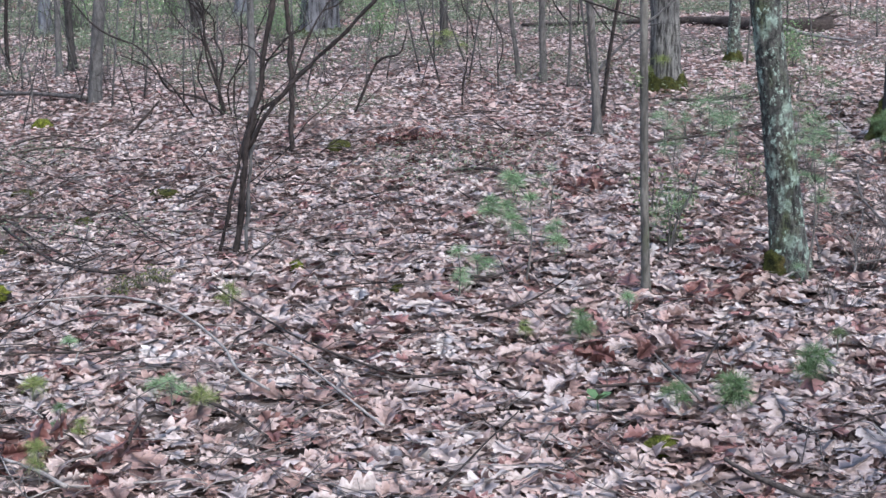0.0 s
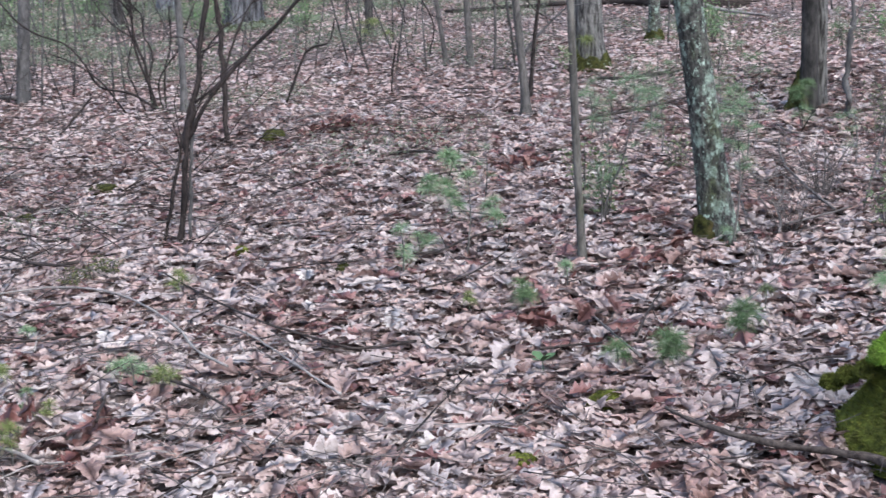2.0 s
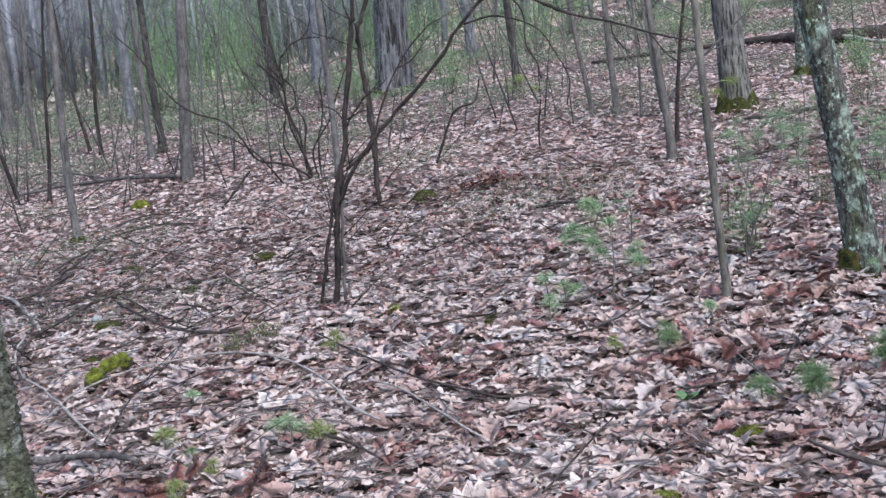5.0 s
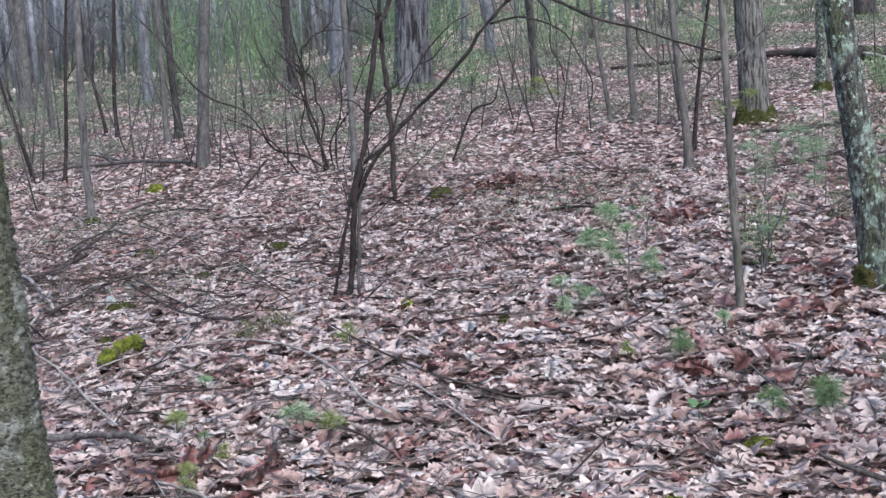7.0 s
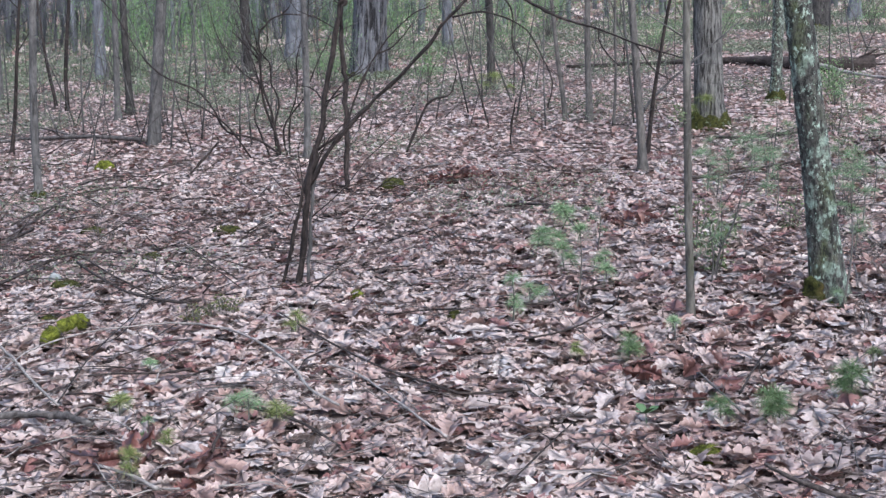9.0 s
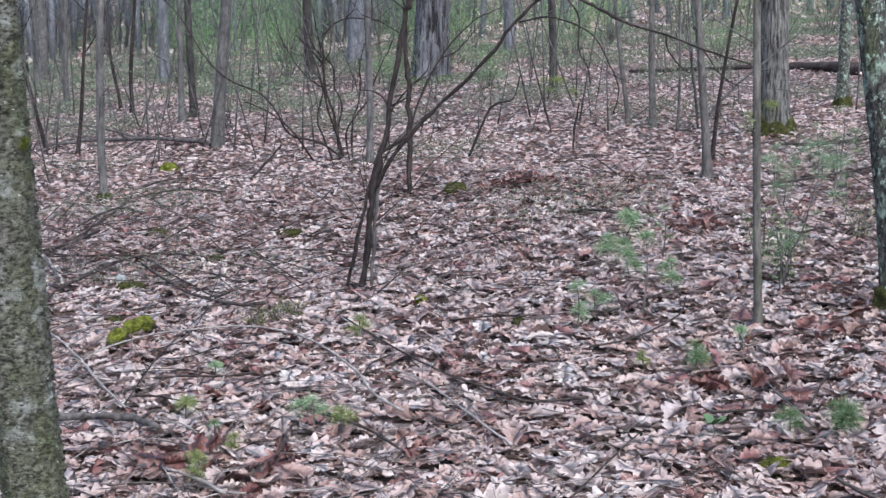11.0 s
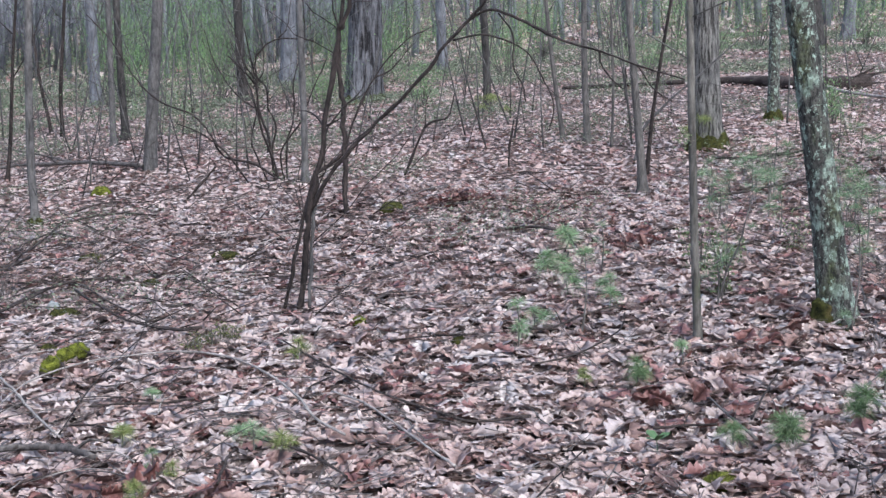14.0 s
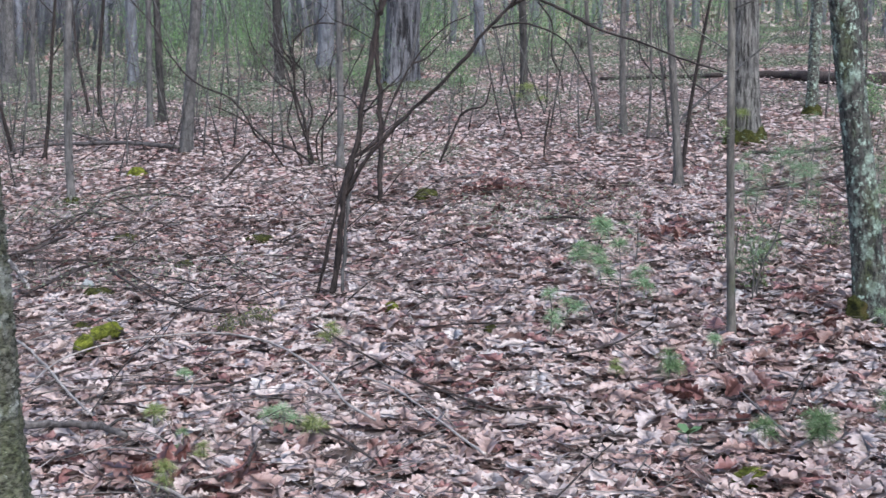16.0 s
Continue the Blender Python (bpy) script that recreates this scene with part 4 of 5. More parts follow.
# ---- saplings and shrubs with bare stems ----
def rods(name, x, y, lines, material, label, category, depth=0.0, seed=1, fine=0):
    """A many-stemmed plant: each line is (part name, radius, end radius, places as (x, z) across the view, offset in depth)."""
    base = root(name, x, y)
    z0 = base.location.z
    rnd, ways = random.Random(seed), []
    for kind, r0, r1, places, off in lines:
        n = len(places)
        pts = [Vector((px - x, off * k / (n - 1) + rnd.gauss(0, 1.2 * r0), pz - z0)) for k, (px, pz) in enumerate(places)]
        if kind == "stem":
            pts[0].z = min(pts[0].z, -0.06)
        path = glide(pts, 5)
        path = [p + Vector((rnd.gauss(0, 0.32 * r0), rnd.gauss(0, 0.3 * r0), 0)) for p in path]
        v, f = tube(path, [r * rnd.uniform(0.84, 1.12) * (1.3 if rnd.random() < 0.12 else 1) for r in taper(len(path), r0, r1)], 8, 0.45)
        ways.append((path, r1, part(kind, mesh_of(kind, v, f, material if kind != "pale_stem" else B_GREY), base)))
    for _ in range(fine):
        path, r, bough = rnd.choice(ways)
        k = rnd.randint(len(path) // 3, len(path) - 1)
        d = (path[k] - path[k - 1]).normalized() + Vector((rnd.gauss(0, 0.7), rnd.gauss(0, 0.7), rnd.gauss(0.15, 0.5)))
        l = rnd.uniform(0.15, 0.5)
        q = glide([path[k]] + [path[k] + u * l * d + Vector((rnd.gauss(0, 0.07), rnd.gauss(0, 0.07), rnd.gauss(0, 0.07))) * l for u in (0.25, 0.5, 0.75, 1.0)], 2)
        v, f = tube(q, taper(len(q), 0.55 * r, 0.2 * r), 4)
        part("twig", mesh_of("twig", v, f, material), bough)
    return tagged(base, label, category)


rods("forked_sapling", -0.96, 7.95, [
    ("stem", 0.0197, 0.0117, [(-0.976, -0.061), (-0.928, 0.216), (-0.890, 0.494), (-0.813, 0.829), (-0.708, 1.423), (-0.670, 1.605), (-0.574, 2.553), (-0.526, 3.511)], 0.05),
    ("stem", 0.0107, 0.0081, [(-1.072, -0.071), (-0.976, 0.255), (-0.909, 0.513), (-0.861, 0.695)], 0.03),
    ("pale_stem", 0.0115, 0.0081, [(-0.914, -0.090), (-0.895, 0.216), (-0.871, 0.475), (-0.851, 0.638)], 0.08),
    ("branch", 0.0131, 0.0081, [(-0.890, 0.475), (-0.727, 0.724), (-0.507, 0.954), (-0.286, 1.155), (-0.104, 1.385), (0.020, 1.509), (0.192, 1.739), (0.336, 2.266)], 0.0),
    ("branch", 0.0090, 0.0045, [(0.020, 1.509), (0.154, 1.567), (0.346, 1.490), (0.528, 1.394), (0.748, 1.327), (0.959, 1.241), (1.208, 1.164)], -0.1)] + [
    ("branch", 0.0057, 0.0036, [(-0.066, 1.404), (0.087, 1.432), (0.183, 1.413), (0.279, 1.375), (0.365, 1.308), (0.441, 1.164), (0.489, 1.040), (0.461, 0.896)], -0.05),
    ("branch", 0.0049, 0.0036, [(0.192, 1.547), (0.269, 1.423), (0.269, 1.251), (0.317, 1.155), (0.336, 1.059)], -0.03),
    ("branch", 0.0041, 0.0027, [(0.748, 1.327), (0.767, 1.231), (0.882, 1.116), (0.891, 1.241)], 0.0),
    ("branch", 0.0041, 0.0027, [(0.959, 1.241), (1.045, 1.116), (1.150, 1.040)], 0.0),
], B_SHRUB, "dark forked sapling with three stems and arching bare branches", "sapling", seed=4, fine=30)
rods("sapling", -1.02, 11.75, [
    ("stem", 0.026, 0.012, [(-1.01, -0.06), (-1.00, 0.40), (-1.01, 0.73), (-1.02, 0.97), (-1.03, 1.25), (-1.02, 1.44), (-0.95, 1.65), (-0.8, 3.0), (-0.7, 4.2)], 0.0),
    ("branch", 0.011, 0.005, [(-1.25, 0.28), (-1.02, 0.46), (-0.91, 0.74), (-0.74, 1.07), (-0.48, 1.36), (-0.3, 1.45)], 0.0),
    ("branch", 0.008, 0.004, [(-0.74, 1.07), (-0.60, 1.13), (-0.45, 1.30)], 0.0),
], B_SHRUB, "dark crooked sapling with a bare side branch", "sapling", seed=9, fine=14)
rods("shrub", -2.0, 14.3, [
    ("stem", 0.0136, 0.0075, [(-1.86, -0.01), (-1.98, 0.27), (-2.06, 0.55), (-2.07, 0.95), (-2.06, 1.21), (-1.85, 1.38), (-1.48, 1.36)], -0.1),
    ("stem", 0.0136, 0.0067, [(-1.93, -0.02), (-1.98, 0.40), (-2.08, 0.68), (-2.11, 0.91), (-2.24, 1.09), (-2.38, 1.22)], 0.15),
    ("stem", 0.0112, 0.0060, [(-1.91, -0.01), (-1.96, 0.23), (-1.91, 0.50), (-1.98, 0.70), (-1.99, 0.89), (-2.11, 1.06), (-2.2, 1.5)], 0.1),
    ("stem", 0.0093, 0.0053, [(-1.83, -0.01), (-1.86, 0.25), (-1.64, 0.57), (-1.53, 0.84), (-1.35, 1.2)], 0.0),
    ("stem", 0.0093, 0.0045, [(-2.0, -0.04), (-2.10, 0.16), (-2.17, 0.37), (-2.12, 0.64), (-2.18, 0.88), (-2.35, 1.3)], 0.3),
    ("stem", 0.0087, 0.0045, [(-1.81, -0.01), (-1.80, 0.32), (-1.71, 0.62), (-1.70, 0.97), (-1.58, 1.34), (-1.57, 1.76)], -0.1)] + [
    ("stem", 0.0136, 0.0053, [(-1.83, -0.01), (-2.12, 0.13), (-2.43, 0.22), (-2.55, 0.43), (-2.72, 0.64), (-3.05, 0.80), (-3.28, 1.06), (-3.47, 1.39), (-3.70, 1.66)], -0.2),
    ("stem", 0.0099, 0.0053, [(-2.19, -0.05), (-2.39, 0.24), (-2.63, 0.46), (-2.86, 0.57)], -0.2),
    ("branch", 0.008, 0.003, [(-2.06, 0.95), (-2.2, 1.15), (-2.25, 1.4), (-2.4, 1.7)], 0.0),
    ("branch", 0.008, 0.003, [(-1.85, 1.38), (-1.75, 1.5), (-1.7, 1.8)], 0.0),
    ("branch", 0.007, 0.003, [(-2.11, 0.91), (-2.0, 1.1), (-2.02, 1.5)], 0.0),
    ("branch", 0.007, 0.003, [(-2.08, 0.68), (-2.3, 0.85), (-2.5, 1.15), (-2.6, 1.5)], 0.1),
], B_SHRUB, "spreading leafless shrub with crooked dark stems", "shrub", seed=12, fine=95)
rods("sapling", 3.52, 9.70, [
    ("stem", 0.024, 0.012, [(3.53, 0.16), (3.48, 0.24), (3.455, 0.34), (3.46, 0.56), (3.475, 0.78), (3.465, 1.0), (3.45, 2.2), (3.38, 4.0)], 0.0),
    ("branch", 0.007, 0.003, [(3.475, 0.78), (3.56, 0.95), (3.70, 1.10)], 0.1)], B_GREY, "thin grey sapling with a curved foot among dry leaves", "sapling", seed=3, fine=6)
rods("snag", -2.76, 13.60, [("stem", 0.014, 0.010, [(-2.76, -0.14), (-2.57, 0.01), (-2.41, 0.18)], 0.0)], B_ROT, "short dark broken branch sticking up from the leaves", "branch")
rods("seedling", -0.61, 13.66, [("stem", 0.014, 0.006, [(-0.61, 0.05), (-0.38, 0.51), (-0.16, 0.61), (-0.09, 0.83)], 0.0), ("branch", 0.005, 0.002, [(-0.38, 0.51), (-0.36, 0.75), (-0.28, 0.95)], 0.0)], B_SHRUB, "bent bare seedling arching over the leaves", "sapling")
rods("seedling", 0.43, 14.03, [("stem", 0.012, 0.007, [(0.43, 0.07), (0.45, 0.32), (0.49, 0.54)], 0.0)], B_SHRUB, "short bare dark stub standing in the leaves", "sapling")
rods("seedling", 2.44, 6.66, [("stem", 0.006, 0.002, [(2.44, 0.15), (2.51, 0.35), (2.59, 0.63), (2.70, 0.79), (2.80, 0.99), (2.86, 1.07)], 0.0), ("branch", 0.003, 0.001, [(2.59, 0.63), (2.52, 0.72), (2.47, 0.85)], 0.0), ("branch", 0.003, 0.001, [(2.70, 0.79), (2.82, 0.85), (2.9, 0.86)], 0.0)], B_STEM, "thin bare whip with fine twigs", "sapling")
rods("seedling", 1.66, 13.97, [("stem", 0.016, 0.005, [(1.66, 0.12), (1.76, 0.42), (1.98, 0.67), (2.16, 0.83), (2.51, 1.13), (2.72, 1.31)], 0.0), ("branch", 0.006, 0.003, [(1.98, 0.67), (1.95, 0.9), (2.02, 1.15)], 0.0), ("branch", 0.006, 0.003, [(2.16, 0.83), (2.4, 0.86), (2.6, 0.8)], 0.0)], B_GREY, "pale bare sapling leaning across an oak", "sapling")
rods("seedling", 1.24, 7.06, [("stem", 0.006, 0.003, [(1.24, 0.08), (1.30, 0.24), (1.36, 0.38), (1.42, 0.62)], 0.0), ("branch", 0.003, 0.001, [(1.30, 0.24), (1.22, 0.36), (1.20, 0.5)], 0.0)], B_STEM, "thin bare seedling in the leaves", "sapling")


# ---- small evergreens ----
def tuft(rnd, n, length, up, material):
    """A tuft of needles round a shoot's tip."""
    verts, faces = [], []
    for _ in range(n):
        d = Vector((rnd.gauss(0, 1), rnd.gauss(0, 1), rnd.gauss(up, 0.7))).normalized()
        s = d.orthogonal().normalized()
        s = (Matrix.Rotation(rnd.uniform(0, 6.3), 3, d) @ s) * max(0.0004, length * 0.0062)
        l = length * rnd.uniform(0.7, 1.15)
        droop = Vector((0, 0, -0.42 * l))
        k = len(verts)
        verts += [s * 0.6, -s * 0.6, d * l * 0.55 - s + droop * 0.25, d * l * 0.55 + s + droop * 0.25, d * l * 0.95 + droop]
        faces += [(k, k + 1, k + 2, k + 3), (k + 3, k + 2, k + 4)]
    return mesh_of("needle_tuft", verts, faces, material, False)


def pine(x, y, height, spread, tufts, needle, material, label, name="pine_seedling", needles=170, seed=None, group="", category="pine seedling", tips=()):
    rnd = random.Random(int(997 * x + 53 * y) if seed is None else seed)
    base = root(name, x, y)
    top = Vector((rnd.uniform(-0.08, 0.08) * height, rnd.uniform(-0.08, 0.08) * height, height * 0.85))
    v, f = tube(glide([Vector((0, 0, -0.06)), top * 0.5 + Vector((0.04 * height, 0, 0)), top], 4), taper(9, 0.0035 + 0.006 * height, 0.002), 5)
    shoot = part("stem", mesh_of("stem", v, f, B_STEM), base)
    shared = [tuft(rnd, needles, 0.92 * needle, rnd.uniform(0.5, 0.9), material) for _ in range(3)]
    for k in range(tufts):
        u, holder = 1.0 if k == 0 else rnd.uniform(0.35, 0.95), shoot
        at = top * u
        if k:
            a, r = rnd.uniform(0, 6.3), spread * rnd.uniform(0.45, 1.0)
            tip = at + Vector((r * math.cos(a), r * math.sin(a), 0.12 * spread))
            if tips:
                tip = Vector(tips[(k - 1) % len(tips)])
                at = top * min(1, max(0.2, tip.z / top.z - 0.1))
            v, f = tube([at * 0.97, at.lerp(tip, 0.5) - Vector((0, 0, 0.05 * spread)), tip], [0.003, 0.0022, 0.0015], 4)
            holder = part("twig", mesh_of("twig", v, f, B_STEM), base)
            at = tip
        ob = part("needle_tuft", shared[k % 3], holder)
        ob.location = at
        ob.rotation_euler = (rnd.uniform(-0.3, 0.3), rnd.uniform(-0.3, 0.3), rnd.uniform(0, 6.3))
    return tagged(base, label, category, group)


SEED = "young white pine seedling with soft green needles in the leaves"
pine(0.68, 5.76, 0.12, 0.035, 6, 0.085, M_NEEDLE, SEED, needles=150, group="pine seedlings")
pine(0.92, 6.06, 0.10, 0.03, 2, 0.06, M_NEEDLE_PALE, SEED, group="pine seedlings")
pine(0.91, 4.86, 0.09, 0.04, 4, 0.065, M_NEEDLE, SEED, group="pine seedlings")
pine(1.10, 4.77, 0.13, 0.035, 7, 0.09, M_NEEDLE, SEED, needles=150, group="pine seedlings")
pine(1.40, 4.99, 0.14, 0.035, 7, 0.09, M_NEEDLE, SEED, needles=150, group="pine seedlings")
pine(1.57, 5.31, 0.10, 0.03, 2, 0.055, M_OLIVE, SEED, group="pine seedlings")
pine(1.51, 3.42, 0.27, 0.10, 13, 0.085, M_NEEDLE, "pine seedling with blue-green needles against a mossy oak", group="pine seedlings")
pine(0.53, 6.71, 0.45, 0.16, 9, 0.092, M_NEEDLE_PALE, "small pine sapling with pale green needle tufts", "pine_sapling", 300, group="pine seedlings", tips=((-0.07, 0, 0.49), (-0.152, 0.03, 0.37), (-0.068, -0.02, 0.30), (-0.09, 0.02, 0.35), (0.146, 0.0, 0.19), (-0.03, 0.05, 0.24), (-0.17, 0.04, 0.33), (-0.05, 0.03, 0.46)))
pine(1.27, 7.1, 0.42, 0.14, 7, 0.07, M_NEEDLE_DULL, "thin pine seedling with sparse grey-green tufts", "pine_seedling", 110, group="pine seedlings", tips=((0.21, 0, 0.64), (0.17, 0.03, 0.36), (0.01, -0.02, 0.21), (-0.03, 0.02, 0.15), (-0.04, 0.04, 0.50), (0.11, 0.05, 0.29)))
pine(1.74, 6.40, 0.52, 0.1, 6, 0.065, M_NEEDLE_DULL, "thin pine seedling with grey-green tufts against a lichen-spotted tree", "pine_seedling", 140, group="pine seedlings", tips=((-0.05, 0, 0.60), (0.01, -0.03, 0.55), (0.09, 0.0, 0.52), (-0.02, 0.0, 0.46), (-0.03, -0.02, 0.06)))
pine(0.213, 6.45, 0.26, 0.03, 3, 0.08, M_NEEDLE_PALE, SEED, group="pine seedlings")
pine(0.31, 6.80, 0.12, 0.08, 3, 0.08, M_NEEDLE_PALE, SEED, group="pine seedlings")
pine(0.73, 7.26, 0.16, 0.05, 3, 0.08, M_NEEDLE_PALE, SEED, group="pine seedlings")
pine(0.75, 8.0, 0.32, 0.16, 5, 0.08, M_NEEDLE_DULL, "small pine sapling with pale needle tufts", "pine_sapling", 70, group="pine seedlings")
pine(-1.33, 5.16, 0.08, 0.05, 3, 0.07, M_NEEDLE_YELLOW, SEED, group="pine seedlings")
pine(-0.81, 5.02, 0.10, 0.06, 4, 0.07, M_NEEDLE_PALE, SEED, group="pine seedlings")
pine(-0.70, 4.95, 0.08, 0.04, 3, 0.065, M_NEEDLE_YELLOW, SEED, group="pine seedlings")
pine(-1.04, 4.70, 0.06, 0.02, 2, 0.05, M_NEEDLE_YELLOW, SEED, group="pine seedlings")
pine(-1.09, 4.35, 0.12, 0.03, 3, 0.06, M_NEEDLE_YELLOW, SEED, group="pine seedlings")
pine(-1.12, 4.72, 0.12, 0.02, 2, 0.04, M_NEEDLE, SEED, group="pine seedlings")
pine(-0.83, 6.59, 0.10, 0.04, 3, 0.07, M_NEEDLE_YELLOW, SEED, group="pine seedlings")
pine(-1.34, 5.74, 0.07, 0.03, 2, 0.06, M_NEEDLE_PALE, SEED, group="pine seedlings")
pine(2.10, 5.34, 0.20, 0.06, 4, 0.08, M_NEEDLE_PALE, SEED, group="pine seedlings")
pine(1.98, 5.09, 0.14, 0.06, 4, 0.08, M_NEEDLE_PALE, SEED, group="pine seedlings")
pine(2.70, 9.33, 0.3, 0.14, 7, 0.10, M_NEEDLE_DULL, SEED, needles=60, group="pine seedlings")
pine(2.32, 10.68, 0.42, 0.14, 7, 0.10, M_NEEDLE_DULL, SEED, needles=60, group="pine seedlings")
pine(2.18, 10.2, 0.5, 0.16, 7, 0.10, M_NEEDLE_DULL, SEED, needles=60, group="pine seedlings")
pine(3.30, 10.15, 0.24, 0.10, 6, 0.11, M_NEEDLE, "pine seedling at the foot of a mossy trunk", group="pine seedlings")
pine(2.34, 14.17, 0.35, 0.16, 6, 0.12, M_NEEDLE_YELLOW, SEED, group="pine seedlings")
pine(0.33, 18.56, 0.4, 0.22, 6, 0.14, M_NEEDLE_YELLOW, SEED, group="pine seedlings")
for px, py, ph in ((2.2, 10.9, 0.5), (2.05, 9.6, 0.45), (1.9, 8.6, 0.35), (2.35, 8.3, 0.4), (2.65, 12.2, 0.5), (1.75, 10.2, 0.4), (2.9, 8.0, 0.35), (3.3, 12.6, 0.5)):
    pine(px, py, ph, 0.25 * ph, 4, 0.10, M_NEEDLE_DULL, "thin wispy pine seedling in the leaves", needles=70, group="pine seedlings")
wisp = random.Random(23)
for k in range(16):
    py = wisp.uniform(6.8, 15.0)
    pine(py * wisp.uniform(0.16, 0.36), py, wisp.uniform(0.12, 0.42), 0.08, 4, 0.10, M_NEEDLE_DULL, "thin wispy pine seedling in the leaves", needles=70, group="pine seedlings")
pine(0.47, 5.82, 0.07, 0.03, 3, 0.04, M_NEEDLE_YELLOW, SEED, group="pine seedlings")


def leafy(name, x, y, height, spread, stems, leaves, size, material, label, category="shrub", seed=None, group="", bare=0.25, bark_mat=None, fine=1.0):
    """A low bush: thin stems and a crown of many small leaves."""
    rnd = random.Random(int(991 * x + 59 * y) if seed is None else seed)
    base = root(name, x, y)
    tips = []
    for _ in range(stems):
        a, r = rnd.uniform(0, 6.3), spread * rnd.uniform(0.2, 1.0)
        h = height * rnd.uniform(0.55, 1.0)
        p = [Vector((0.03 * math.cos(a), 0.03 * math.sin(a), -0.06)), Vector((0.35 * r * math.cos(a) + rnd.gauss(0, 0.12 * spread), 0.35 * r * math.sin(a) + rnd.gauss(0, 0.12 * spread), 0.5 * h)), Vector((r * math.cos(a), r * math.sin(a), h))]
        path = glide(p, 3)
        v, f = tube(path, [fine * q for q in taper(len(path), 0.003 + 0.006 * height, 0.0015 + 0.001 * height)], 4)
        part("stem", mesh_of("stem", v, f, bark_mat or B_STEM), base)
        tips.append(path)
    verts, faces = [], []
    for _ in range(leaves):
        path = rnd.choice(tips)
        c = path[rnd.randint(max(1, int(bare * len(path))), len(path) - 1)] + Vector((rnd.gauss(0, 0.28), rnd.gauss(0, 0.28), rnd.gauss(0, 0.18))) * spread * 0.6
        c.z = max(c.z, 0.02)
        d = Vector((rnd.gauss(0, 1), rnd.gauss(0, 1), rnd.gauss(0.2, 0.6))).normalized()
        s = d.orthogonal().normalized()
        s = Matrix.Rotation(rnd.uniform(0, 6.3), 3, d) @ s
        l = size * rnd.uniform(0.6, 1.2)
        k = len(verts)
        verts += [c, c + d * l * 0.5 + s * l * 0.3, c + d * l, c + d * l * 0.5 - s * l * 0.3]
        faces += [(k, k + 1, k + 2), (k, k + 2, k + 3)]
    if leaves:
        part("crown", mesh_of("crown", verts, faces, material, False), base)
    return tagged(base, label, category, group)


for hx, hy in ((-1.37, 6.89), (-1.31, 7.02), (-1.28, 7.2), (-1.42, 6.95), (-1.22, 7.1)):
    leafy("low_herb", hx, hy, 0.09, 0.07, 7, 110, 0.016, M_HERB, "small clump of dull green herbs in the leaves", "herb", group="low herbs")
leafy("low_shrub", 1.30, 7.2, 0.34, 0.16, 6, 220, 0.028, M_OLIVE, "low olive-leaved bush with thin stems")
leafy("low_shrub", 1.27, 7.77, 0.3, 0.14, 5, 160, 0.028, M_OLIVE, "low olive-leaved bush with thin stems")
leafy("low_shrub", 2.56, 6.48, 0.3, 0.2, 6, 200, 0.025, M_OLIVE, "low olive-leaved bush among grey twigs")
for bx, by, bh, bs in ((3.53, 9.24, 0.34, 0.2), (4.15, 10.26, 0.4, 0.22), (2.41, 6.21, 0.16, 0.12), (3.87, 14.27, 0.45, 0.3), (5.67, 13.4, 0.55, 0.3), (4.87, 13.73, 0.3, 0.25), (1.9, 8.17, 0.26, 0.16), (3.32, 12.86, 0.3, 0.25), (3.0, 10.9, 0.25, 0.2)):
    leafy("low_shrub", bx, by, bh, bs, 7, 230, 0.02, M_OLIVE, "low wispy bush with small olive-green leaves", fine=0.7)
for tx, ty, th, tn in ((2.05, 6.52, 0.30, 26), (2.45, 7.23, 0.36, 30), (1.95, 7.6, 0.3, 22), (2.75, 7.0, 0.34, 24), (2.3, 8.6, 0.35, 22), (-3.0, 8.9, 0.3, 24), (-2.6, 9.9, 0.3, 20), (1.75, 5.9, 0.2, 14)):
    leafy("twiggy_shrub", tx, ty, th, 0.34, tn, 0, 0.02, M_OLIVE, "tangle of fine bare grey twigs in the leaves", bark_mat=B_STICK, fine=0.5)
for k, (bx, by, bh, bs, n) in enumerate(((-7.0, 29.5, 2.0, 1.2, 900), (-5.6, 33.0, 2.4, 1.6, 1300), (-3.0, 34.0, 2.2, 1.5, 1100), (-1.6, 29.0, 1.6, 1.1, 700), (0.8, 27.5, 1.5, 1.0, 600), (-8.8, 36.0, 2.4, 1.6, 1000), (1.8, 32.0, 1.9, 1.3, 800), (3.6, 34.0, 1.8, 1.2, 700), (-2.2, 22.6, 0.9, 0.6, 260), (-0.6, 21.5, 0.7, 0.5, 220), (-4.6, 27.0, 1.5, 0.9, 500), (5.6, 37.0, 1.8, 1.3, 700), (3.2, 24.5, 0.9, 0.7, 260), (4.6, 26.5, 1.2, 0.9, 320), (6.2, 30.0, 1.5, 1.1, 420), (7.6, 27.0, 1.2, 0.9, 300), (9.0, 33.0, 1.6, 1.2, 420), (4.1, 15.8, 0.5, 0.35, 150), (5.2, 13.2, 0.5, 0.35, 150))):
    leafy("spring_shrub", bx, by, bh, bs, 14, 8 * n, 0.024 if by > 20 else 0.022, M_SPRING, "understorey shrub in fresh green early leaf", group="green understorey", bare=0.35)

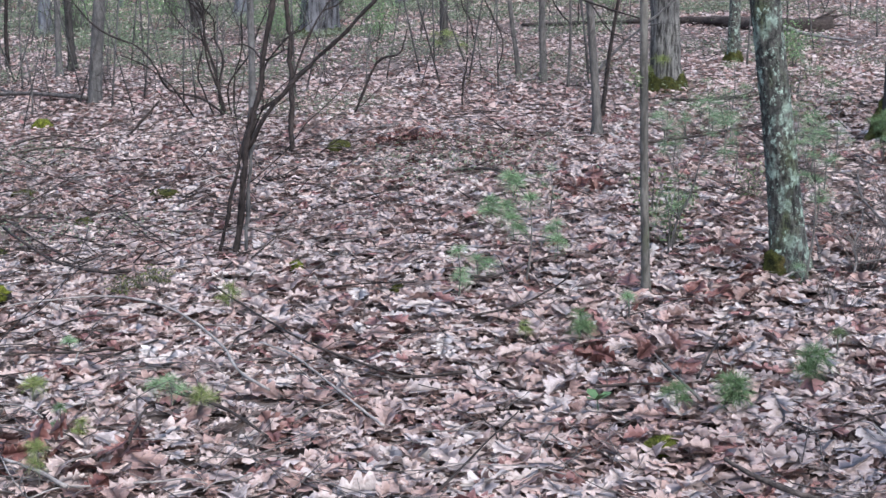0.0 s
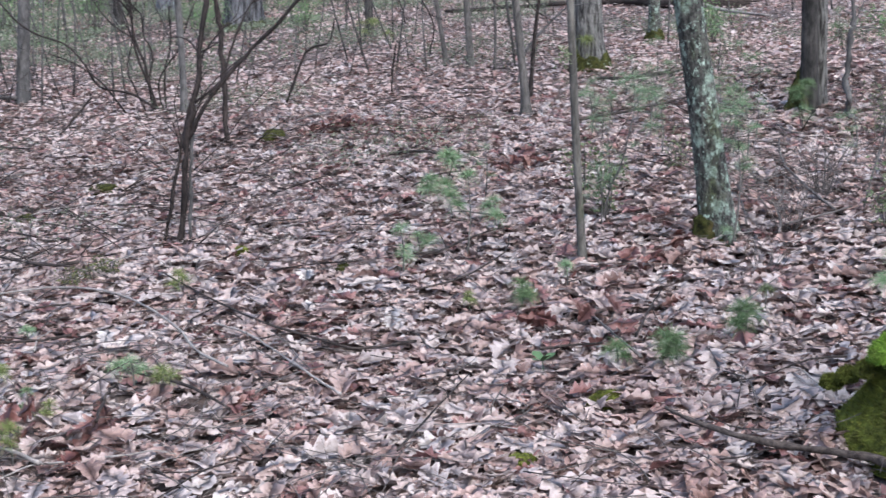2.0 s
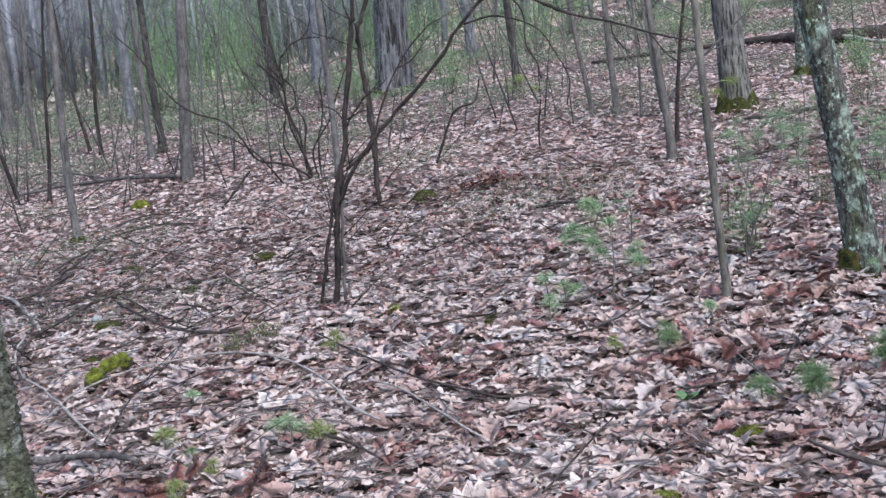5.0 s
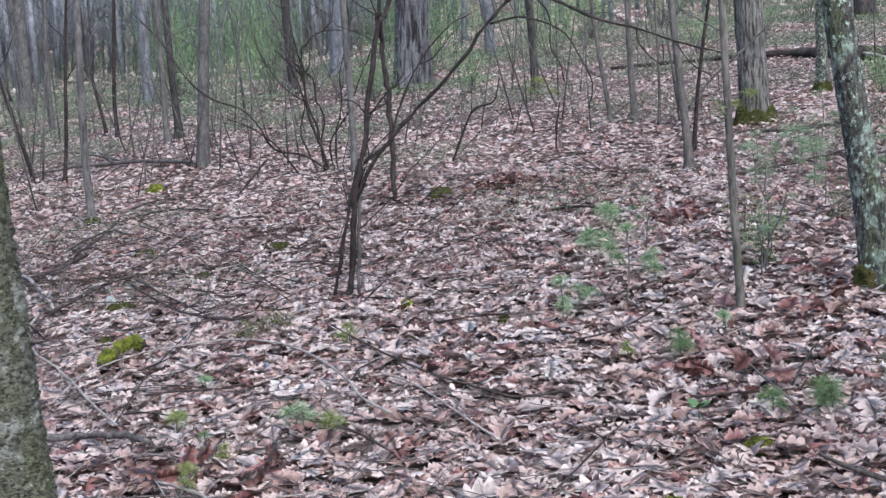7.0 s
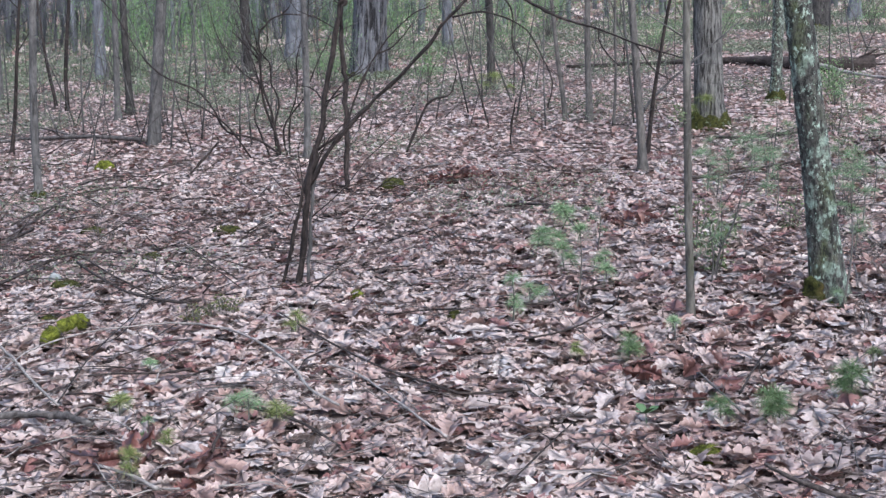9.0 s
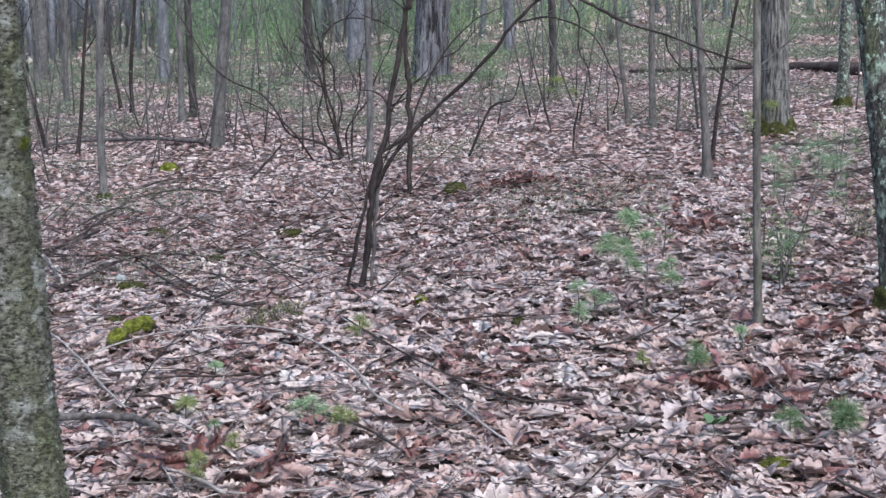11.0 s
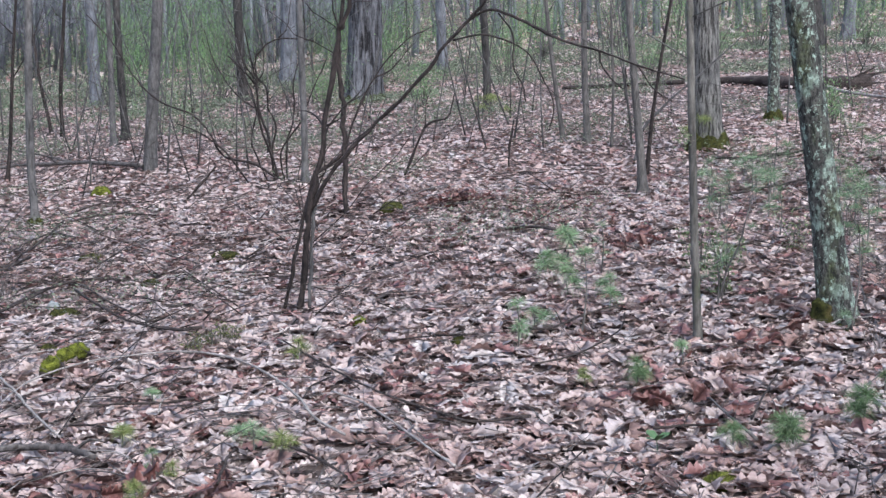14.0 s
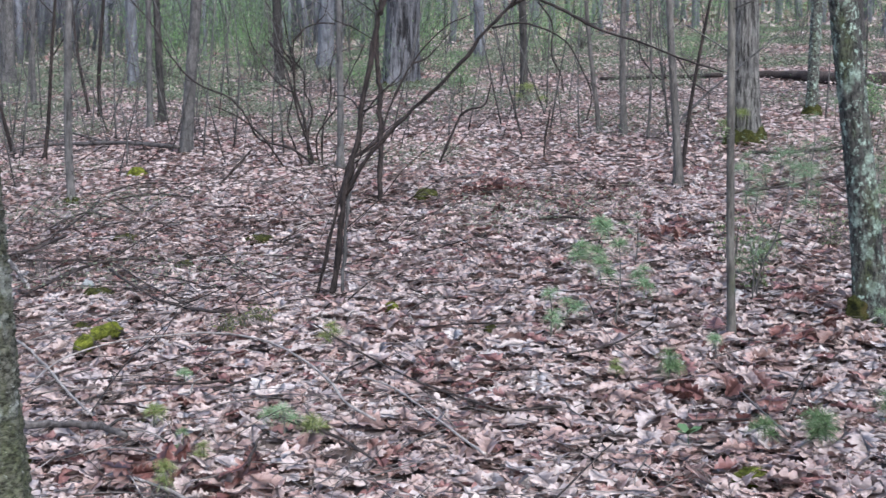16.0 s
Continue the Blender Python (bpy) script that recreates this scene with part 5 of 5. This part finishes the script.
# a cluster of young leaves on the near sapling
rnd = random.Random(61)
verts, faces = [], []
for _ in range(80):
    c = Vector((-0.062 + rnd.gauss(0, 0.018), rnd.gauss(0, 0.018), 0.93 + rnd.gauss(0, 0.024)))
    d = Vector((rnd.gauss(0, 1), rnd.gauss(0, 1), rnd.gauss(0.2, 0.6))).normalized()
    e = d.orthogonal().normalized() * 0.004
    k = len(verts)
    verts += [c, c + 0.010 * d + e, c + 0.022 * d, c + 0.010 * d - e]
    faces += [(k, k + 1, k + 2), (k, k + 2, k + 3)]
tagged(part("leaf_cluster", mesh_of("leaf_cluster", verts, faces, M_OLIVE, False), near_sapling, "small cluster of fresh green leaves"), kind="stuff")

# green sprig with round leaves
sprig = root("sprig", 0.655, 4.95, g(0.655, 4.95) - 0.05)
for k, (a, tilt) in enumerate(((0.3, 0.5), (2.2, 0.6), (3.9, 0.4), (5.2, 0.7))):
    v = [Vector((0, 0, 0)), Vector((0.012, 0.012, 0.003)), Vector((0.03, 0.015, 0.002)), Vector((0.042, 0, -0.003)), Vector((0.03, -0.015, 0.002)), Vector((0.012, -0.012, 0.003))]
    turn = Matrix.Rotation(a, 3, "Z") @ Matrix.Rotation(-tilt, 3, "Y")
    part("leaf", mesh_of("leaf", [1.4 * (turn @ p) + Vector((0, 0, 0.075)) for p in v], [(0, 1, 2, 3), (0, 3, 4, 5)], M_SPRIG), sprig)
v, f = tube([Vector((0, 0, -0.01)), Vector((0.003, 0, 0.04)), Vector((0, 0, 0.075))], [0.002, 0.0018, 0.0015], 5)
part("stem", mesh_of("stem", v, f, M_SPRIG), sprig)
tagged(sprig, "small sprig with round soft green leaves", "seedling")


# ---- moss and stone ----
def moss(x, y, sx, sy, sz, turn, material, label, fuzz=900, seed=1, z=-0.018, tip=0.0):
    ob = new("moss_cushion", lump("moss_cushion", material, sx, sy, sz, seed, 0.28, fuzz))
    ob.location = (x, y, g(x, y) + z)
    ob.rotation_euler = (0, radians(tip), radians(turn))
    return tagged(ob, label, "moss", "moss cushions")


# a buried log with a lumpy back of moss
log = root("mossy_log", -2.0, 6.56, g(-2.0, 6.56))
ends = [Vector((-0.02, -0.06, 0.0)), Vector((0.0, 0.06, 0.022)), Vector((0.04, 0.22, 0.03)), Vector((0.07, 0.37, 0.01))]
v, f = tube(glide(ends, 4), [0.026] * 13, 9, 0.3)
part("wood", mesh_of("wood", v, f, B_ROT), log, "dark rotten wood")
part("moss_cushion", ridge_of_moss("moss_cushion", M_MOSS_BRIGHT, [p + Vector((0, 0, 0.02)) for p in ends], (0.018, 0.036, 0.028, 0.042, 0.03, 0.036, 0.016), 5, 1400), log, "bright yellow-green moss")
tagged(log, "half-buried log grown over with bright yellow-green moss", "log")
moss(-2.24, 7.32, 0.05, 0.04, 0.04, 0, M_MOSS_OLIVE, "small tuft of olive moss", 300, 4)
moss(-3.88, 14.95, 0.10, 0.07, 0.08, 10, M_MOSS_BRIGHT, "bright green moss cushion on the leaves", 700, 5)
moss(-0.62, 11.70, 0.11, 0.08, 0.08, 0, M_MOSS_OLIVE, "dark olive moss mound in the leaves", 700, 6)
moss(0.82, 4.55, 0.065, 0.045, 0.035, 20, M_MOSS, "bright green moss patch beside a stick", 1500, 7)
moss(-2.43, 8.31, 0.11, 0.07, 0.05, 0, M_MOSS_OLIVE, "olive moss beside a pale stone", 700, 8)
moss(-2.12, 9.32, 0.07, 0.05, 0.04, 0, M_MOSS_OLIVE, "olive moss clump in the leaves", 300, 11)
moss(-1.79, 10.33, 0.12, 0.09, 0.05, 0, M_MOSS_OLIVE, "olive moss clump in the leaves", 400, 12)
moss(-2.78, 10.34, 0.1, 0.08, 0.05, 0, M_MOSS_OLIVE, "olive moss clump in the leaves", 400, 13)
moss(-0.59, 7.40, 0.04, 0.03, 0.04, 0, M_MOSS, "small green moss tuft", 300, 14)
moss(-0.06, 6.75, 0.035, 0.03, 0.04, 0, M_MOSS_OLIVE, "small green moss tuft", 300, 15)
moss(-1.73, 4.84, 0.05, 0.04, 0.03, 0, M_MOSS, "small bright moss tuft", 400, 16)
moss(0.46, 4.05, 0.05, 0.04, 0.03, 0, M_MOSS, "small bright moss tuft", 400, 17)
stone = new("stone", lump("stone", M_STONE, 0.04, 0.036, 0.045, 21, 0.3, 0))
stone.location = (-2.55, 8.5, g(-2.55, 8.5) + 0.005)
tagged(stone, "small pale grey stone among moss", "stone")
big_oak = bpy.data.objects["oak_tree.001"]
for k, (px, py, pz, pr) in enumerate(((-0.285, -0.02, 0.25, 0.046), (-0.25, 0.0, 0.275, 0.04), (-0.30, 0.06, 0.18, 0.036), (-0.335, 0.13, 0.145, 0.03), (-0.365, 0.18, 0.11, 0.028))):
    pad = part("moss_cushion", lump("moss_cushion", M_MOSS_VIVID if k < 2 else M_MOSS, pr, pr, 0.9 * pr, 51 + k, 0.3, 1500), big_oak, "bright green moss on the root")
    pad.location = (px, py, pz)

# ---- drifts of red-brown leaves ----
for dx, dy, n, r, s in ((-0.02, 11.75, 95, 0.27, 0.10), (1.08, 8.84, 26, 0.22, 0.10), (0.5, 11.0, 30, 0.5, 0.10), (0.9, 5.35, 14, 0.3, 0.11), (1.5, 6.3, 22, 0.25, 0.11), (-1.1, 4.6, 20, 0.3, 0.11)):
    ax, ay = rng.normal(dx, r, n), rng.normal(dy, 0.5 * r, n)
    hump = 0.11 * np.exp(-((ax - dx) ** 2 + (ay - dy) ** 2) / (r * r))
    v, t = scatter(rng, ax, ay, gz(ax, ay) - 0.015 + hump * rng.random(n), rng.uniform(0.9 * s, 1.35 * s, n), 0.5, FINE)
    pile = new("leaf_drift", mesh_tris("leaf_drift", v, t, M_PILE, True))
    tagged(pile, "drift of curled red-brown oak leaves", "leaf pile", kind="stuff")

# ---- the wood beyond ----
rnd = random.Random(5)
verts, faces = [], []
for k in range(760):
    d = rnd.uniform(40, 125)
    a = radians(rnd.uniform(-32, 34))
    x, y = d * math.sin(a), d * math.cos(a)
    r, h = rnd.uniform(0.035, 0.11), rnd.uniform(8, 17)
    lean, z = rnd.gauss(0, 0.05), g(x, y)
    path = [Vector((x, y, z - 0.3)), Vector((x + lean * 2.5, y, z + 2.5)), Vector((x + lean * h, y, z + h))]
    tube(path, [r * 1.15, r, r * 0.25], 6, verts=verts, faces=faces)
    for _ in range(7):
        p = path[1].lerp(path[2], rnd.uniform(-0.1, 0.9))
        q = p + Vector((rnd.uniform(-1, 1), rnd.uniform(-1, 1), rnd.uniform(0.2, 1.2))) * rnd.uniform(0.6, 2.0)
        tube([p, q], [r * 0.25, r * 0.06], 3, verts=verts, faces=faces)
for k in range(1500):
    d = rnd.uniform(42, 95)
    a = radians(rnd.uniform(-33, -2))
    x, y = d * math.sin(a), d * math.cos(a)
    h, z = rnd.uniform(3, 9), g(x, y)
    foot, tip = Vector((x, y, z - 0.2)), Vector((x + rnd.gauss(0, 0.12) * h, y, z + h))
    r = rnd.uniform(0.015, 0.04)
    tube([foot, tip], [r, 0.3 * r], 3, verts=verts, faces=faces)
    for _ in range(7):
        p = foot.lerp(tip, rnd.uniform(0.15, 0.95))
        tube([p, p + Vector((rnd.uniform(-1, 1), rnd.uniform(-1, 1), rnd.uniform(0.1, 1.3))) * rnd.uniform(0.5, 1.6)], [0.5 * r, 0.15 * r], 3, verts=verts, faces=faces)
# bark colour carries the haze of distance
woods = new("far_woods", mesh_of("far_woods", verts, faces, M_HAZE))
tagged(woods, "distant bare grey woods behind the clearing", "woods", kind="stuff")

# thin saplings and twigs that thicken the middle distance
verts, faces = [], []
for k in range(380):
    d = rnd.uniform(15, 42)
    a = radians(rnd.uniform(-27, 22) if k % 5 < 2 else rnd.uniform(-27, 2))
    x, y = d * math.sin(a), d * math.cos(a)
    z, h, r = g(x, y), rnd.uniform(0.6, 4.2) , rnd.uniform(0.004, 0.015)
    lx, ly = rnd.gauss(0, 0.2), rnd.gauss(0, 0.2)
    path = [Vector((x, y, z - 0.05)), Vector((x + 0.4 * lx * h + rnd.gauss(0, 0.04), y + 0.4 * ly * h, z + 0.45 * h)), Vector((x + lx * h, y + ly * h, z + h))]
    tube(glide(path, 2), taper(5, r, r * 0.3), 4, verts=verts, faces=faces)
    for _ in range(4):
        p = path[0].lerp(path[2], rnd.uniform(0.3, 0.9))
        q = p + Vector((rnd.uniform(-1, 1), rnd.uniform(-1, 1), rnd.uniform(0.1, 1.0))) * 0.16 * h
        tube([p, q], [r * 0.45, r * 0.15], 3, verts=verts, faces=faces)
brush = new("undergrowth", mesh_of("undergrowth", verts, faces, B_GREY))
tagged(brush, "thin bare undergrowth stems between the trees", "undergrowth", kind="stuff")

# fresh leaf haze of the far understorey
x, y = fan(rng, 1150000, 17, 65, -27, 25)
az = np.degrees(np.arctan2(x, y))
share = np.exp(-((az + 11.6) / 2.2) ** 2) + 0.5 * np.exp(-((az + 3.0) / 2.6) ** 2) + 0.35 * np.exp(-((az - 2.0) / 1.4) ** 2) + 0.30 * np.exp(-((az - 12.0) / 7.0) ** 2) + 0.09
clump = 0.5 + 0.5 * np.sin(0.9 * x + 0.5 * y) * np.sin(0.7 * y - 0.6 * x + 1) + 0.35 * np.sin(2.1 * x + 1.7 * y)
keep = rng.random(len(x)) < 0.68 * share * np.clip(clump, 0.05, 1) * np.clip((y - np.where(az < -9.5, 17, 25)) / 13, np.where(az < -9.5, 0.13, 0.05), 1)
x, y = x[keep], y[keep]
v, t = flecks(x, y, gz(x, y) + 0.15 + rng.random(len(x)) ** 1.2 * np.clip(0.14 * (y - 13), 0.4, 3.4), rng.uniform(0.017, 0.032, len(x)) * np.clip(y / 25, 0.8, 1.8))
haze = new("far_foliage", mesh_tris("far_foliage", v, t, M_SPRING))
tagged(haze, "distant understorey in fresh green leaf", "foliage", kind="stuff")

# low green herbs and moss tips showing through the leaves
x, y = fan(rng, 420000, 8.5, 38, -27, 28)
keep = np.sin(1.9 * x + 0.7 * y) + np.sin(1.3 * y - 1.1 * x + 1) + rng.normal(0, 0.5, len(x)) > 1.74 - 0.062 * y + np.where(x < 0, 0.01, -0.05) * x
keep &= (np.abs(y - 20) > 1.6) | (x < 3) | (x > 6.2)
keep &= (np.abs(y - 17) > 1.6) | (x > -3) | (x < -6.6)
x, y = x[keep], y[keep]
v, t = flecks(x, y, gz(x, y) + rng.uniform(0.02, 0.12, len(x)), rng.uniform(0.013, 0.026, len(x)) * np.clip(y / 16, 0.8, 1.5))
herbs = new("low_herbs", mesh_tris("low_herbs", v, t, M_COVER))
tagged(herbs, "sparse low green herbs among the dry leaves", "herbs", kind="stuff")

# dull ground cover between the far trees
x, y = fan(rng, 170000, 18, 70, -30, 4)
keep = np.sin(0.9 * x + 0.5 * y) + np.sin(0.6 * y - 0.8 * x + 2) + rng.normal(0, 0.6, len(x)) > 1.3 - 0.045 * (y - 15) + 0.12 * (x + 4)
x, y = x[keep], y[keep]
v, t = flecks(x, y, gz(x, y) + 0.03 + 0.3 * rng.random(len(x)) ** 2, rng.uniform(0.03, 0.06, len(x)))
cover = new("ground_cover", mesh_tris("ground_cover", v, t, M_COVER))
tagged(cover, "dull grey-green ground cover between the far trees", "ground cover", kind="stuff")

# ---- the leaf carpet ----
def litter(name, n, r0, r1, lo, hi, tilt, shapes, lift, a0=-27.0, a1=30.0, floor=0.0):
    x, y = fan(rng, n, r0, r1, a0, a1)
    size = rng.uniform(lo, hi, n)
    z = gz(x, y) - BED + floor + rng.uniform(0.0, lift, n)
    if r0 < 12:
        # leaves lie flatter and lower under the fallen wood
        near = np.full(n, 9.0)
        for px, py in SUNK:
            near = np.minimum(near, np.hypot(x - px, y - py))
        z[near < 0.05] -= 0.03
    v, t = scatter(rng, x, y, z, size, tilt, shapes)
    ob = new(name, mesh_tris(name, v, t, M_LEAF, True))
    return tagged(ob, "fallen tan and brown oak leaves covering the woodland floor", "leaf litter", kind="stuff")


litter("leaf_litter", 17000, 3.0, 9.0, 0.062, 0.124, 0.23, FINE, 0.036)
litter("leaf_litter", 900, 3.2, 6.6, 0.10, 0.15, 0.15, FINE, 0.046, 1.0, 29.0)
litter("leaf_litter", 2700, 3.1, 8.5, 0.10, 0.165, 0.16, FINE, 0.012, floor=0.034)
litter("leaf_litter", 8000, 3.0, 9.0, 0.04, 0.08, 0.3, MID, 0.034)
litter("leaf_litter", 19500, 9.0, 13.0, 0.055, 0.11, 0.26, MID, 0.04)
litter("leaf_litter", 2600, 8.0, 13.0, 0.09, 0.14, 0.2, FINE, 0.012, floor=0.034)
litter("leaf_litter", 23000, 13.0, 18.0, 0.05, 0.098, 0.27, COARSE, 0.04)
litter("leaf_litter", 31000, 18.0, 26.0, 0.042, 0.08, 0.3, COARSE, 0.05)
litter("leaf_litter", 42000, 26.0, 40.0, 0.05, 0.09, 0.33, FLAKE, 0.05)
litter("leaf_litter", 13000, 40.0, 85.0, 0.12, 0.3, 0.6, FLAKE, 0.08)
litter("leaf_litter", 62000, 0.3, 12.0, 0.075, 0.13, 0.25, COARSE, 0.04, 30.0, 333.0)
litter("leaf_litter", 2600, 0.1, 3.0, 0.06, 0.12, 0.4, MID, 0.04)

# ---- nearest fallen leaves, one by one ----
shared = [mesh_tris("leaf", v * 1.0, t, M_LEAF, True) for v, t in FINE]
x, y = fan(rng, 300, 3.2, 5.6, -24.0, 28.0)
for k in range(300):
    ob = new("leaf", shared[k % len(shared)])
    s = float(rng.uniform(0.08, 0.135))
    ob.matrix_world = Matrix.LocRotScale((float(x[k]), float(y[k]), g(float(x[k]), float(y[k])) + float(rng.uniform(-0.012, 0.006))), Euler((float(rng.normal(0, 0.18)), float(rng.normal(0, 0.18)), float(rng.uniform(0, 6.28)))), (s, s, s))
    ob.parent = ground
